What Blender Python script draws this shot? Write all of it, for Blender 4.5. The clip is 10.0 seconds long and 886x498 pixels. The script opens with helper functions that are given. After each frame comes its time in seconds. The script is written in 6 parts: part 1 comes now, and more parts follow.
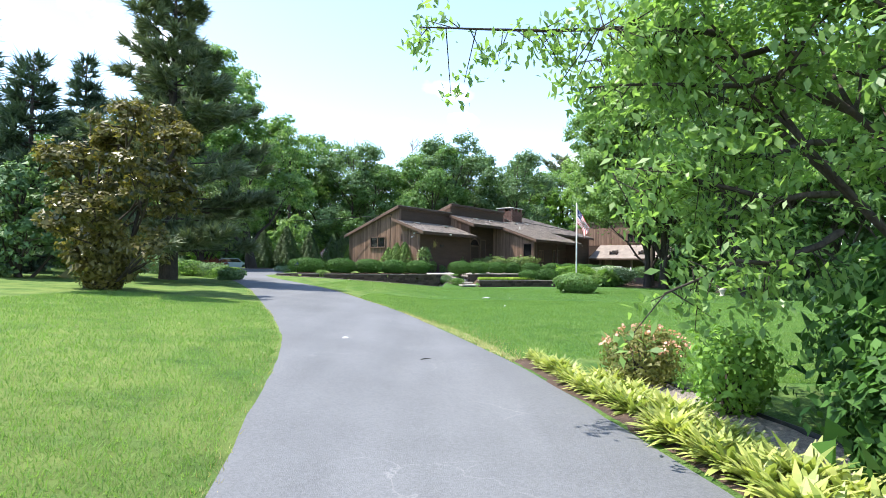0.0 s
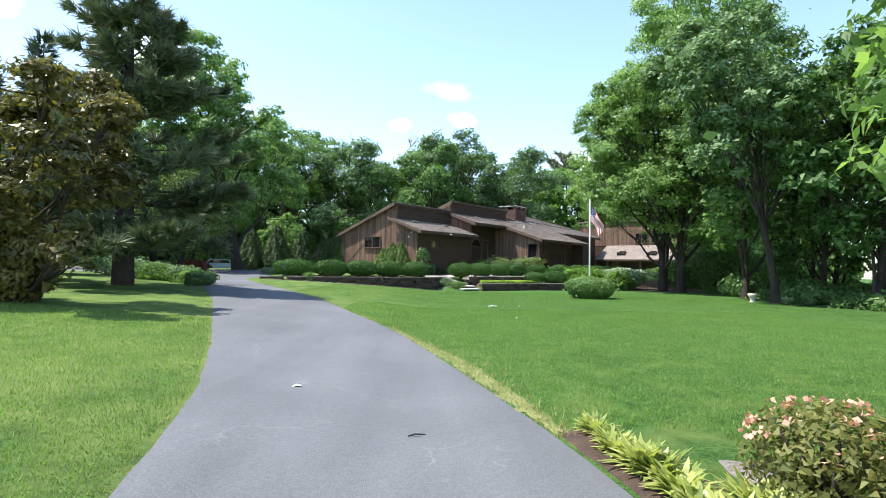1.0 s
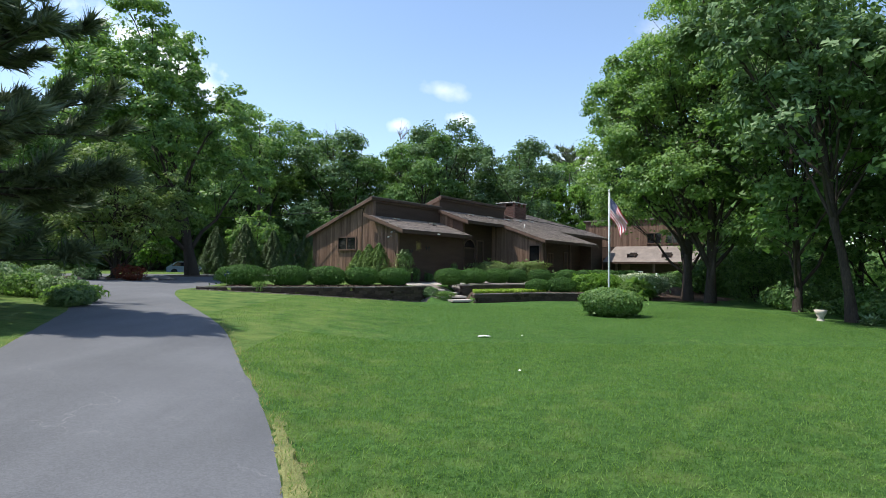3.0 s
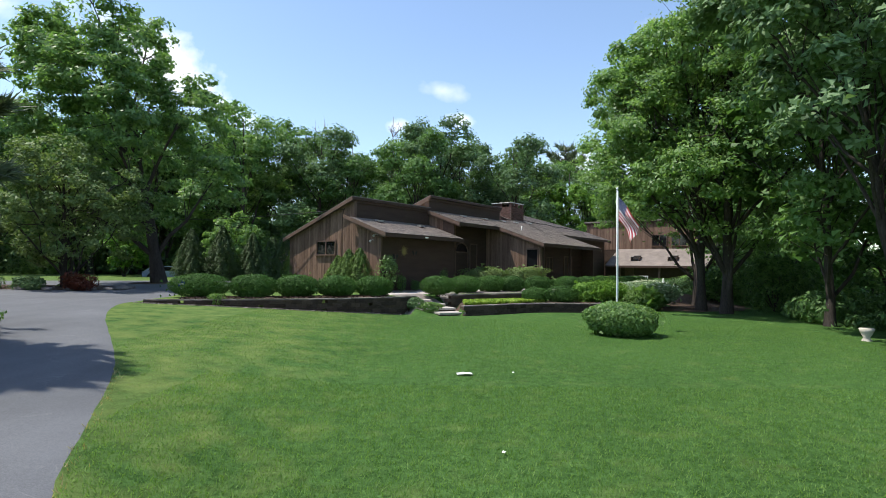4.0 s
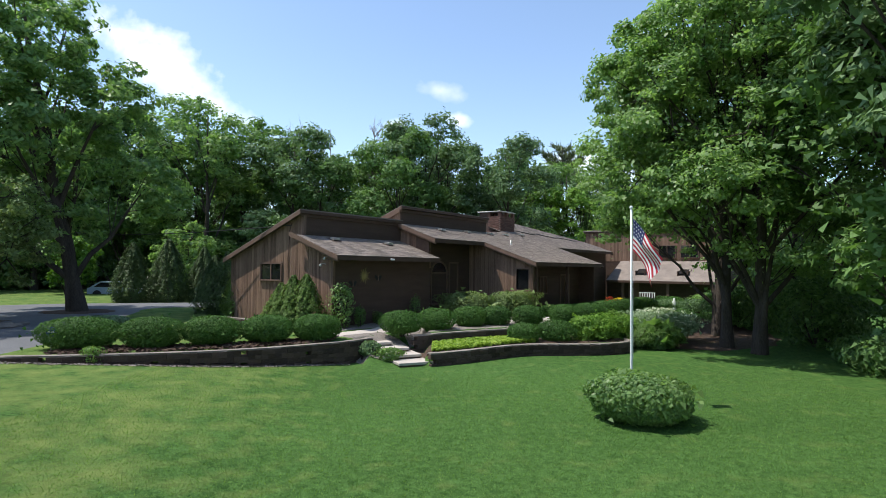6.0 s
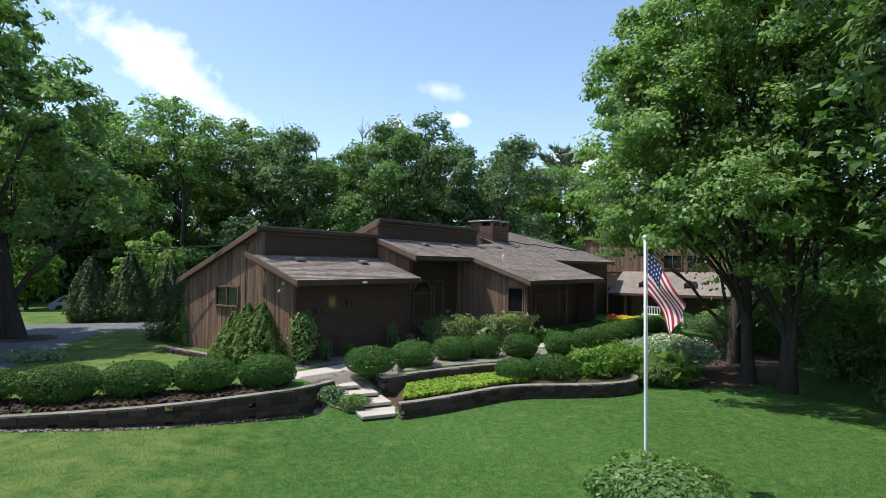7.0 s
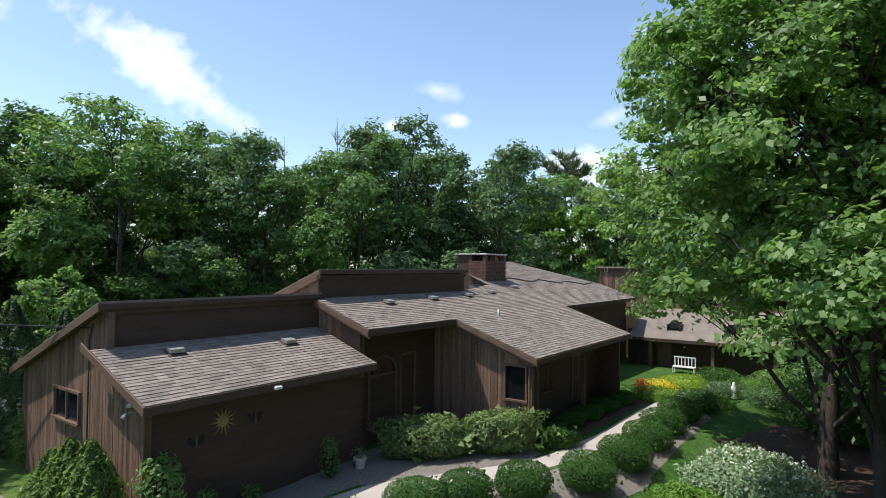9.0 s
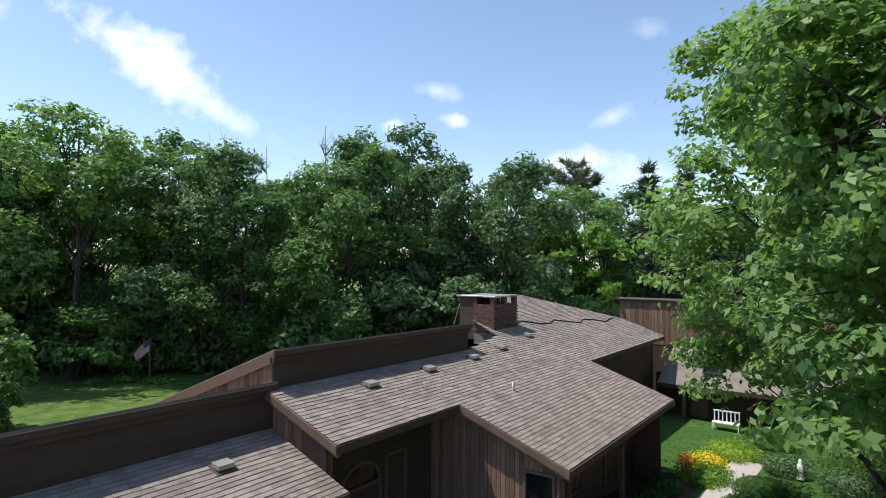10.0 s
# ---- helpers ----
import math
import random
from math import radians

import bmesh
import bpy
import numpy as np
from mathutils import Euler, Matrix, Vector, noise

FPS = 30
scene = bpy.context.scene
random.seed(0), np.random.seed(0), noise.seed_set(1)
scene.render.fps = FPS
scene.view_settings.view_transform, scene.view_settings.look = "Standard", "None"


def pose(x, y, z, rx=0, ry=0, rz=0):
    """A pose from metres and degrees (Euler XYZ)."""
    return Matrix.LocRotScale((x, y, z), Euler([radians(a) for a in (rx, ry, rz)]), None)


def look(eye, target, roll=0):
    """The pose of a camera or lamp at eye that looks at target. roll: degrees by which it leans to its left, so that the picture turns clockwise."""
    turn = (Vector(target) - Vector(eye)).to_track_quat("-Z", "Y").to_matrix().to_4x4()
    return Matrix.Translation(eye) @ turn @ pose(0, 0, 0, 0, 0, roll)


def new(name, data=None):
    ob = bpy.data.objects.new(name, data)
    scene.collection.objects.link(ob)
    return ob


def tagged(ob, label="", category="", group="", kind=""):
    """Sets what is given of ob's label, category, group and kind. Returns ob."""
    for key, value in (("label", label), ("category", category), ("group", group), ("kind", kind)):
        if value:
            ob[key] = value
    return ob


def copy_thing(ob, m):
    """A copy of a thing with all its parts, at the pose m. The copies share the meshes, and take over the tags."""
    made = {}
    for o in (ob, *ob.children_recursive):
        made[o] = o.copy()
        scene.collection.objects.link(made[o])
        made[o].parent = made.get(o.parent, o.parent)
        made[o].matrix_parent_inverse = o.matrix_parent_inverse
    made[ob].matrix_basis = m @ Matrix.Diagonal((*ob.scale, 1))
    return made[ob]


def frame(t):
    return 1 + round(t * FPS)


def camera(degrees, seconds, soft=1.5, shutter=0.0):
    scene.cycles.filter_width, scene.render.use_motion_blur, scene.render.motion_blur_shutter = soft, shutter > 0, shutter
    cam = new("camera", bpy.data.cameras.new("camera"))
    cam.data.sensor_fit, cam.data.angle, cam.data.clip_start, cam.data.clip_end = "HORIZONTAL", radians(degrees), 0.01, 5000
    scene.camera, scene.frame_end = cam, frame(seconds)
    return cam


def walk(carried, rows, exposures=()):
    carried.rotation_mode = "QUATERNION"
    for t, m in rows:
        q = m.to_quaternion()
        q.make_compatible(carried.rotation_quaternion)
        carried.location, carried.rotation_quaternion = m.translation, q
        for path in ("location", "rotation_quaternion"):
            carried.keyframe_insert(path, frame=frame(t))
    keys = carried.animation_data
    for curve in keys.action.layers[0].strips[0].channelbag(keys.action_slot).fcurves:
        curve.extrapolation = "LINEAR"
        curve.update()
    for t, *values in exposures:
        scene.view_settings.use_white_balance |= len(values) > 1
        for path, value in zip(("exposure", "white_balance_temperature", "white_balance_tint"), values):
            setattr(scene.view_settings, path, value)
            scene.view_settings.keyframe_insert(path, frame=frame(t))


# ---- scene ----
cam = camera(76.0, 10.0, soft=0.9)
METRES, EYE, TILT, LEAN, TURN = 38.0, 1.36, 1.85, -0.8, 0.0
ROWS = [
    (0.0, 0.0000, 0.0000, 0.0000, -0.00, 0.00, -0.00),
    (0.5, -0.0023, 0.0429, 0.0008, -0.03, 0.02, -0.01),
    (1.0, -0.0007, 0.0845, 0.0009, -0.09, 0.01, -0.04),
    (1.5, 0.0025, 0.1262, 0.0007, -0.15, 0.02, 0.01),
    (2.0, 0.0066, 0.1688, 0.0012, -0.20, -0.03, 0.00),
    (2.5, 0.0121, 0.2117, 0.0025, -0.22, -0.01, 0.00),
    (4.0, 0.0369, 0.3441, 0.0120, -0.32, 0.06, 0.10),
    (4.5, 0.0446, 0.3851, 0.0162, -0.39, 0.08, 0.09),
    (5.0, 0.0529, 0.4227, 0.0227, -0.45, 0.09, 0.10),
    (5.5, 0.0628, 0.4600, 0.0320, -0.49, 0.07, 0.14),
    (7.0, 0.0970, 0.5910, 0.0666, -0.59, 0.01, 0.36),
    (7.5, 0.1069, 0.6406, 0.0790, -0.61, 0.03, 0.38),
    (8.0, 0.1160, 0.6961, 0.0919, -0.64, 0.01, 0.40),
    (8.5, 0.1226, 0.7557, 0.1072, -0.68, 0.04, 0.43),
    (9.0, 0.1282, 0.8206, 0.1261, -0.70, 0.05, 0.44),
    (9.5, 0.1308, 0.8894, 0.1481, -0.75, 0.06, 0.49),
    (10.0, 0.1308, 0.9601, 0.1759, -0.75, 0.05, 0.52),
]
EXPOSURES = [(0.0, 1.6), (0.5, 1.54), (1.0, 1.32), (1.5, 1.05), (2.0, 0.83), (2.5, 0.72), (4.0, 0.66), (8.0, 0.62), (10.0, 0.48)]
walk(cam, [(t, pose(0, 0, EYE, TILT, LEAN, TURN) @ pose(METRES * x, METRES * y, METRES * z, 90 + pitch, roll, yaw)) for t, x, y, z, yaw, pitch, roll in ROWS], EXPOSURES)

# ---- light ----
AX = radians(52.7)
UX, UY = math.cos(AX), math.sin(AX)
SUN_TO = Vector((-0.48, 0.03, 1.0)).normalized()
world = bpy.data.worlds.new("sky")
scene.world = world
world.use_nodes = True
wn, wl = world.node_tree.nodes, world.node_tree.links
wn.clear()
sky = wn.new("ShaderNodeTexSky")
sky.sky_type, sky.sun_disc = "NISHITA", False
sky.sun_elevation = math.asin(SUN_TO.z)
sky.sun_rotation = math.atan2(SUN_TO.x, SUN_TO.y)
sky.air_density, sky.dust_density, sky.ozone_density = 1.0, 0.6, 1.4
geo = wn.new("ShaderNodeTexCoord")
sep = wn.new("ShaderNodeSeparateXYZ")
wl.new(geo.outputs["Generated"], sep.inputs[0])


def wmath(op, a, b=None, clamp=False):
    n = wn.new("ShaderNodeMath")
    n.operation, n.use_clamp = op, clamp
    for i, v in enumerate((a, b)):
        if v is None:
            continue
        if isinstance(v, (int, float)):
            n.inputs[i].default_value = v
        else:
            wl.new(v, n.inputs[i])
    return n.outputs[0]


# clouds: soft patches laid on the sky in azimuth and height (x/y, z/y ahead)
ahead = wmath("MAXIMUM", sep.outputs[1], 0.05)
px = wmath("DIVIDE", sep.outputs[0], ahead)
pz = wmath("DIVIDE", sep.outputs[2], ahead)
comb = wn.new("ShaderNodeCombineXYZ")
wl.new(px, comb.inputs[0])
wl.new(pz, comb.inputs[1])
wnoise = wn.new("ShaderNodeTexNoise")
wnoise.inputs["Scale"].default_value, wnoise.inputs["Detail"].default_value = 9.0, 6.0
wl.new(comb.outputs[0], wnoise.inputs["Vector"])


wnoise2 = wn.new("ShaderNodeTexNoise")
wnoise2.inputs["Scale"].default_value, wnoise2.inputs["Detail"].default_value = 34.0, 5.0
wl.new(comb.outputs[0], wnoise2.inputs["Vector"])


def cloud(cx, cz, rx, rz, slant, strength, edge=0.9):
    """One cloud: an ellipse of soft noise."""
    dx = wmath("SUBTRACT", px, cx)
    dz = wmath("SUBTRACT", wmath("SUBTRACT", pz, cz), wmath("MULTIPLY", dx, slant))
    a = wmath("DIVIDE", dx, rx)
    b = wmath("DIVIDE", dz, rz)
    r = wmath("SQRT", wmath("ADD", wmath("MULTIPLY", a, a), wmath("MULTIPLY", b, b)))
    ragged = wmath("ADD", wmath("MULTIPLY", wmath("SUBTRACT", wnoise.outputs["Fac"], 0.5), 1.9), wmath("MULTIPLY", wmath("SUBTRACT", wnoise2.outputs["Fac"], 0.5), 1.1))
    v = wmath("SUBTRACT", wmath("ADD", 1.0, ragged), r)
    return wmath("MULTIPLY", wmath("MULTIPLY", v, edge, True), strength)


CLOUDS = [(-0.50, 0.355, 0.16, 0.065, -0.6, 1.0), (-0.55, 0.405, 0.10, 0.032, -0.12, 0.9), (-0.40, 0.285, 0.10, 0.03, -0.5, 0.8), (0.035, 0.262, 0.03, 0.018, 0.0, 0.9), (-0.075, 0.25, 0.025, 0.016, 0.0, 0.85),
          (0.0, 0.315, 0.05, 0.02, -0.2, 0.45), (0.27, 0.19, 0.1, 0.03, 0.05, 0.75), (0.33, 0.165, 0.12, 0.03, 0.1, 0.6), (0.31, 0.27, 0.05, 0.02, 0.3, 0.4),
          (-0.8, 0.46, 0.05, 0.03, 0.0, 0.5), (0.38, 0.43, 0.04, 0.02, 0.0, 0.2), (-0.95, 0.15, 0.3, 0.06, 0.0, 0.4)]
total = None
for c in CLOUDS:
    v = cloud(*c)
    total = v if total is None else wmath("MAXIMUM", total, v)
# haze near the horizon
mixc = wn.new("ShaderNodeMix")
mixc.data_type = "RGBA"
wl.new(total, mixc.inputs["Factor"])
wl.new(sky.outputs[0], mixc.inputs["A"])
mixc.inputs["B"].default_value = (6.6, 6.7, 6.9, 1)
bg = wn.new("ShaderNodeBackground")
bg.inputs["Strength"].default_value = 0.15
wl.new(mixc.outputs["Result"], bg.inputs["Color"])
wout = wn.new("ShaderNodeOutputWorld")
wl.new(bg.outputs[0], wout.inputs["Surface"])
sun = new("sun", bpy.data.lights.new("sun", "SUN"))
sun.data.energy, sun.data.angle, sun.data.color = 3.6, radians(0.55), (1.0, 0.96, 0.88)
sun.matrix_world = look(SUN_TO * 60, (0, 0, 0))

# ---- materials ----


def material(name, base, rough=0.8, vary=0.25, scale=3.0, fine=40.0, bump=0.3, bump_dist=0.01, spec=0.3, metal=0.0, tint=None, obj=0.0, stretch=None):
    """A procedural surface: a base colour with broad and fine variation, bump and roughness."""
    m = bpy.data.materials.new(name)
    m.use_nodes = True
    n, l = m.node_tree.nodes, m.node_tree.links
    p = n["Principled BSDF"]
    co = n.new("ShaderNodeTexCoord")
    mp = n.new("ShaderNodeMapping")
    l.new(co.outputs["Object"], mp.inputs[0])
    if stretch:
        mp.inputs["Scale"].default_value = stretch
    n1, n2 = n.new("ShaderNodeTexNoise"), n.new("ShaderNodeTexNoise")
    n1.inputs["Scale"].default_value, n1.inputs["Detail"].default_value = scale, 5
    n2.inputs["Scale"].default_value, n2.inputs["Detail"].default_value = fine, 4
    l.new(mp.outputs[0], n1.inputs["Vector"])
    l.new(mp.outputs[0], n2.inputs["Vector"])
    add = n.new("ShaderNodeMath")
    add.operation = "ADD"
    l.new(n1.outputs["Fac"], add.inputs[0])
    l.new(n2.outputs["Fac"], add.inputs[1])
    src = add.outputs[0]
    if obj:
        oi = n.new("ShaderNodeObjectInfo")
        sc = n.new("ShaderNodeMath")
        sc.operation = "MULTIPLY_ADD"
        l.new(oi.outputs["Random"], sc.inputs[0])
        sc.inputs[1].default_value, sc.inputs[2].default_value = obj, -obj / 2
        ad = n.new("ShaderNodeMath")
        ad.operation = "ADD"
        l.new(src, ad.inputs[0])
        l.new(sc.outputs[0], ad.inputs[1])
        src = ad.outputs[0]
    mr = n.new("ShaderNodeMapRange")
    mr.inputs["From Min"].default_value, mr.inputs["From Max"].default_value = 0.6, 1.4
    l.new(src, mr.inputs["Value"])
    mix = n.new("ShaderNodeMix")
    mix.data_type = "RGBA"
    l.new(mr.outputs[0], mix.inputs["Factor"])
    lo = [c * (1 - vary) for c in base]
    hi = [min(1, c * (1 + vary)) for c in (tint or base)]
    mix.inputs["A"].default_value, mix.inputs["B"].default_value = (*lo, 1), (*hi, 1)
    l.new(mix.outputs["Result"], p.inputs["Base Color"])
    p.inputs["Roughness"].default_value, p.inputs["Metallic"].default_value = rough, metal
    p.inputs["Specular IOR Level"].default_value = spec
    if bump:
        b = n.new("ShaderNodeBump")
        b.inputs["Strength"].default_value, b.inputs["Distance"].default_value = bump, bump_dist
        l.new(add.outputs[0], b.inputs["Height"])
        l.new(b.outputs[0], p.inputs["Normal"])
    return m


def leaf_material(name, dark, light, trans=0.35, rough=0.55, spec=0.25):
    """Leaves: each its own tone, some light passing through."""
    m = bpy.data.materials.new(name)
    m.use_nodes = True
    n, l = m.node_tree.nodes, m.node_tree.links
    p, out = n["Principled BSDF"], n["Material Output"]
    g = n.new("ShaderNodeNewGeometry")
    co = n.new("ShaderNodeTexCoord")
    nz = n.new("ShaderNodeTexNoise")
    nz.inputs["Scale"].default_value = 0.6
    l.new(co.outputs["Object"], nz.inputs["Vector"])
    oi = n.new("ShaderNodeObjectInfo")
    a = n.new("ShaderNodeMath")
    a.operation = "MULTIPLY_ADD"
    l.new(g.outputs["Random Per Island"], a.inputs[0])
    a.inputs[1].default_value = 0.75
    l.new(nz.outputs["Fac"], a.inputs[2])
    b = n.new("ShaderNodeMath")
    b.operation = "MULTIPLY_ADD"
    l.new(oi.outputs["Random"], b.inputs[0])
    b.inputs[1].default_value = 0.35
    l.new(a.outputs[0], b.inputs[2])
    mr = n.new("ShaderNodeMapRange")
    mr.inputs["From Min"].default_value, mr.inputs["From Max"].default_value = 0.45, 1.35
    l.new(b.outputs[0], mr.inputs["Value"])
    mix = n.new("ShaderNodeMix")
    mix.data_type = "RGBA"
    l.new(mr.outputs[0], mix.inputs["Factor"])
    mix.inputs["A"].default_value, mix.inputs["B"].default_value = (*dark, 1), (*light, 1)
    l.new(mix.outputs["Result"], p.inputs["Base Color"])
    p.inputs["Roughness"].default_value, p.inputs["Specular IOR Level"].default_value = rough, spec
    t = n.new("ShaderNodeBsdfTranslucent")
    warm = n.new("ShaderNodeMix")
    warm.data_type, warm.blend_type = "RGBA", "MULTIPLY"
    warm.inputs["Factor"].default_value = 1.0
    l.new(mix.outputs["Result"], warm.inputs["A"])
    warm.inputs["B"].default_value = (1.12, 1.22, 0.66, 1)
    l.new(warm.outputs["Result"], t.inputs["Color"])
    ms = n.new("ShaderNodeMixShader")
    ms.inputs[0].default_value = trans
    l.new(p.outputs[0], ms.inputs[1])
    l.new(t.outputs[0], ms.inputs[2])
    l.new(ms.outputs[0], out.inputs["Surface"])
    return m


M_SIDING = material("weathered_brown_siding", (0.17, 0.105, 0.075), 0.85, 0.35, 1.2, 14, 0.5, 0.004, 0.15, tint=(0.22, 0.14, 0.1), obj=0.5, stretch=(6, 6, 0.6))
# dark brown boards, darkened further to carry the shade under the front eaves
M_CLERE = material("dark_brown_siding_eave_shade", (0.082, 0.054, 0.042), 0.8, 0.25, 1.0, 16, 0.4, 0.004, 0.2, obj=0.2, stretch=(0.7, 4, 5))
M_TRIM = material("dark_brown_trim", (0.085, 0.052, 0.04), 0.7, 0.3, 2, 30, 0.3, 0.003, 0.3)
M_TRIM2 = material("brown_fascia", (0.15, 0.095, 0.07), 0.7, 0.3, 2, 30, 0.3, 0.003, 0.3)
M_SHINGLE = material("brown_grey_shingle", (0.225, 0.19, 0.168), 0.92, 0.3, 1.5, 60, 0.7, 0.006, 0.15, tint=(0.245, 0.205, 0.18), obj=0.5)
M_UNDER = material("roof_underlay", (0.07, 0.055, 0.05), 0.95, 0.2, 2, 40, 0.3)
M_BRICK = material("brown_brick", (0.15, 0.085, 0.07), 0.9, 0.35, 5, 60, 0.6, 0.006, 0.15, obj=0.8)
M_MORTAR = material("mortar", (0.2, 0.17, 0.15), 0.95, 0.2, 5, 60, 0.4)
M_STONE = material("retaining_block", (0.085, 0.06, 0.05), 0.92, 0.4, 4, 40, 0.9, 0.02, 0.15, obj=0.7)
M_CAPSTONE = material("pale_cap_stone", (0.22, 0.19, 0.17), 0.9, 0.35, 3, 40, 0.7, 0.012, 0.15, obj=0.4)
M_CONC = material("pale_concrete", (0.45, 0.4, 0.36), 0.9, 0.18, 1.2, 50, 0.4, 0.004, 0.2, obj=0.2)
M_GRAVEL = material("pale_gravel", (0.25, 0.22, 0.195), 0.95, 0.6, 20, 90, 1.0, 0.03)
M_MULCH = material("brown_mulch", (0.09, 0.058, 0.042), 0.95, 0.5, 6, 60, 1.0, 0.04)
M_STRAW = material("dry_turf", (0.115, 0.17, 0.05), 0.95, 0.4, 4, 45, 0.9, 0.03, 0.1, tint=(0.22, 0.215, 0.09))
M_BARK = material("grey_brown_bark", (0.062, 0.051, 0.043), 0.95, 0.45, 3, 24, 1.0, 0.03, 0.1, stretch=(1, 1, 0.3))
M_TWIG = material("bare_twig", (0.17, 0.14, 0.12), 0.95, 0.3, 3, 24, 0.5)
M_WHITE = material("white_paint", (0.75, 0.75, 0.73), 0.5, 0.06, 2, 30, 0.1)
M_METAL = material("grey_metal", (0.45, 0.44, 0.42), 0.45, 0.15, 3, 40, 0.1, metal=0.6)
M_DARKGLASS = material("dark_window_glass", (0.012, 0.013, 0.014), 0.06, 0.1, 1, 5, 0.0, spec=0.6)
M_CLAY = material("pale_clay_pot", (0.55, 0.48, 0.4), 0.8, 0.2, 4, 40, 0.3)
M_DARK = material("black_iron", (0.02, 0.02, 0.02), 0.5, 0.2, 4, 40, 0.2)
M_YELLOWMETAL = material("yellow_painted_metal", (0.3, 0.24, 0.09), 0.5, 0.3, 6, 40, 0.2)

L_FOREST = leaf_material("forest_leaf", (0.035, 0.084, 0.028), (0.15, 0.265, 0.08), 0.35)
L_FOREST2 = leaf_material("blue_green_leaf", (0.043, 0.092, 0.042), (0.175, 0.275, 0.12), 0.3)
L_BRIGHT = leaf_material("bright_leaf", (0.06, 0.15, 0.02), (0.2, 0.35, 0.06), 0.35)
L_OAK = leaf_material("oak_leaf", (0.06, 0.14, 0.042), (0.245, 0.375, 0.13), 0.5, 0.45, 0.35)
L_LIGHT = leaf_material("light_green_leaf", (0.085, 0.14, 0.045), (0.26, 0.34, 0.13), 0.35)
L_NEAR = leaf_material("near_leaf", (0.055, 0.135, 0.035), (0.24, 0.37, 0.12), 0.55, 0.4, 0.4)
L_COPPER = leaf_material("bronze_leaf", (0.045, 0.05, 0.016), (0.24, 0.2, 0.06), 0.35, 0.4, 0.45)
L_PINE = leaf_material("pine_needle", (0.04, 0.068, 0.034), (0.155, 0.19, 0.105), 0.15)
L_SPRUCE = leaf_material("spruce_needle", (0.025, 0.05, 0.032), (0.098, 0.145, 0.095), 0.1)
L_ARBOR = leaf_material("arborvitae_leaf", (0.043, 0.094, 0.017), (0.174, 0.275, 0.058), 0.2)
L_ARBORD = leaf_material("dark_arborvitae_leaf", (0.022, 0.048, 0.014), (0.08, 0.131, 0.043), 0.15)
L_YEW = leaf_material("yew_leaf", (0.014, 0.048, 0.01), (0.08, 0.178, 0.034), 0.2, 0.6, 0.2)
L_SILVER = leaf_material("pale_leaf", (0.07, 0.13, 0.06), (0.28, 0.38, 0.22), 0.3)
L_CHART = leaf_material("chartreuse_leaf", (0.13, 0.24, 0.02), (0.36, 0.48, 0.07), 0.4)
L_HOSTA = leaf_material("hosta_leaf", (0.13, 0.2, 0.03), (0.5, 0.52, 0.17), 0.4, 0.4, 0.4)
L_NINE = leaf_material("reddish_shrub_leaf", (0.05, 0.07, 0.02), (0.2, 0.2, 0.06), 0.35)
L_PINK = leaf_material("pink_flower", (0.5, 0.2, 0.15), (0.8, 0.45, 0.35), 0.3)
L_YELLOW = leaf_material("yellow_flower", (0.7, 0.5, 0.02), (0.9, 0.75, 0.08), 0.3)
L_RED = leaf_material("red_flower", (0.5, 0.04, 0.02), (0.8, 0.12, 0.05), 0.3)
L_WHITEF = leaf_material("white_flower", (0.55, 0.6, 0.45), (0.85, 0.85, 0.75), 0.3)
L_GRASS = leaf_material("grass_blade", (0.07, 0.165, 0.032), (0.21, 0.335, 0.088), 0.5)
L_DRY = leaf_material("dry_grass_blade", (0.27, 0.235, 0.1), (0.5, 0.43, 0.22), 0.35)

# ---- mesh helpers ----
rng = np.random.default_rng(7)


def mesh_from(name, verts, faces, mat):
    me = bpy.data.meshes.new(name)
    me.from_pydata([tuple(v) for v in verts], [], faces)
    me.materials.append(mat)
    me.update()
    return me


def quads(name, q, mat, smooth=False):
    """A mesh out of an array of quads (n, 4, 3), each an island."""
    n = len(q)
    me = bpy.data.meshes.new(name)
    me.vertices.add(n * 4)
    me.vertices.foreach_set("co", np.ascontiguousarray(q, dtype=np.float32).ravel())
    me.loops.add(n * 4)
    me.loops.foreach_set("vertex_index", np.arange(n * 4, dtype=np.int32))
    me.polygons.add(n)
    me.polygons.foreach_set("loop_start", np.arange(0, n * 4, 4, dtype=np.int32))
    me.materials.append(mat)
    me.update(calc_edges=True)
    return me


def tris(name, q, mat):
    """A mesh out of an array of triangles (n, 3, 3), each an island."""
    n = len(q)
    me = bpy.data.meshes.new(name)
    me.vertices.add(n * 3)
    me.vertices.foreach_set("co", np.ascontiguousarray(q, dtype=np.float32).ravel())
    me.loops.add(n * 3)
    me.loops.foreach_set("vertex_index", np.arange(n * 3, dtype=np.int32))
    me.polygons.add(n)
    me.polygons.foreach_set("loop_start", np.arange(0, n * 3, 3, dtype=np.int32))
    me.materials.append(mat)
    me.update(calc_edges=True)
    return me


def leafage(name, q, mat, small):
    """Leaves given as diamonds: kept as they are, or as plain triangles where they stay small or far."""
    if small:
        back = q[:, 0] - (q[:, 1] + q[:, 3]) / 2
        return tris(name, np.stack([q[:, 1] + back, q[:, 3] + back, q[:, 2]], 1), mat)
    return quads(name, q, mat)


def part(name, bm, mat, parent=None, label=""):
    """Links a bmesh (or a mesh) as one object under a thing."""
    if isinstance(bm, bpy.types.Mesh):
        me = bm
    else:
        me = bpy.data.meshes.new(name)
        bm.to_mesh(me)
        bm.free()
        me.materials.append(mat)
    ob = new(name, me)
    if parent:
        ob.parent = parent
    if label:
        tagged(ob, label)
    return ob


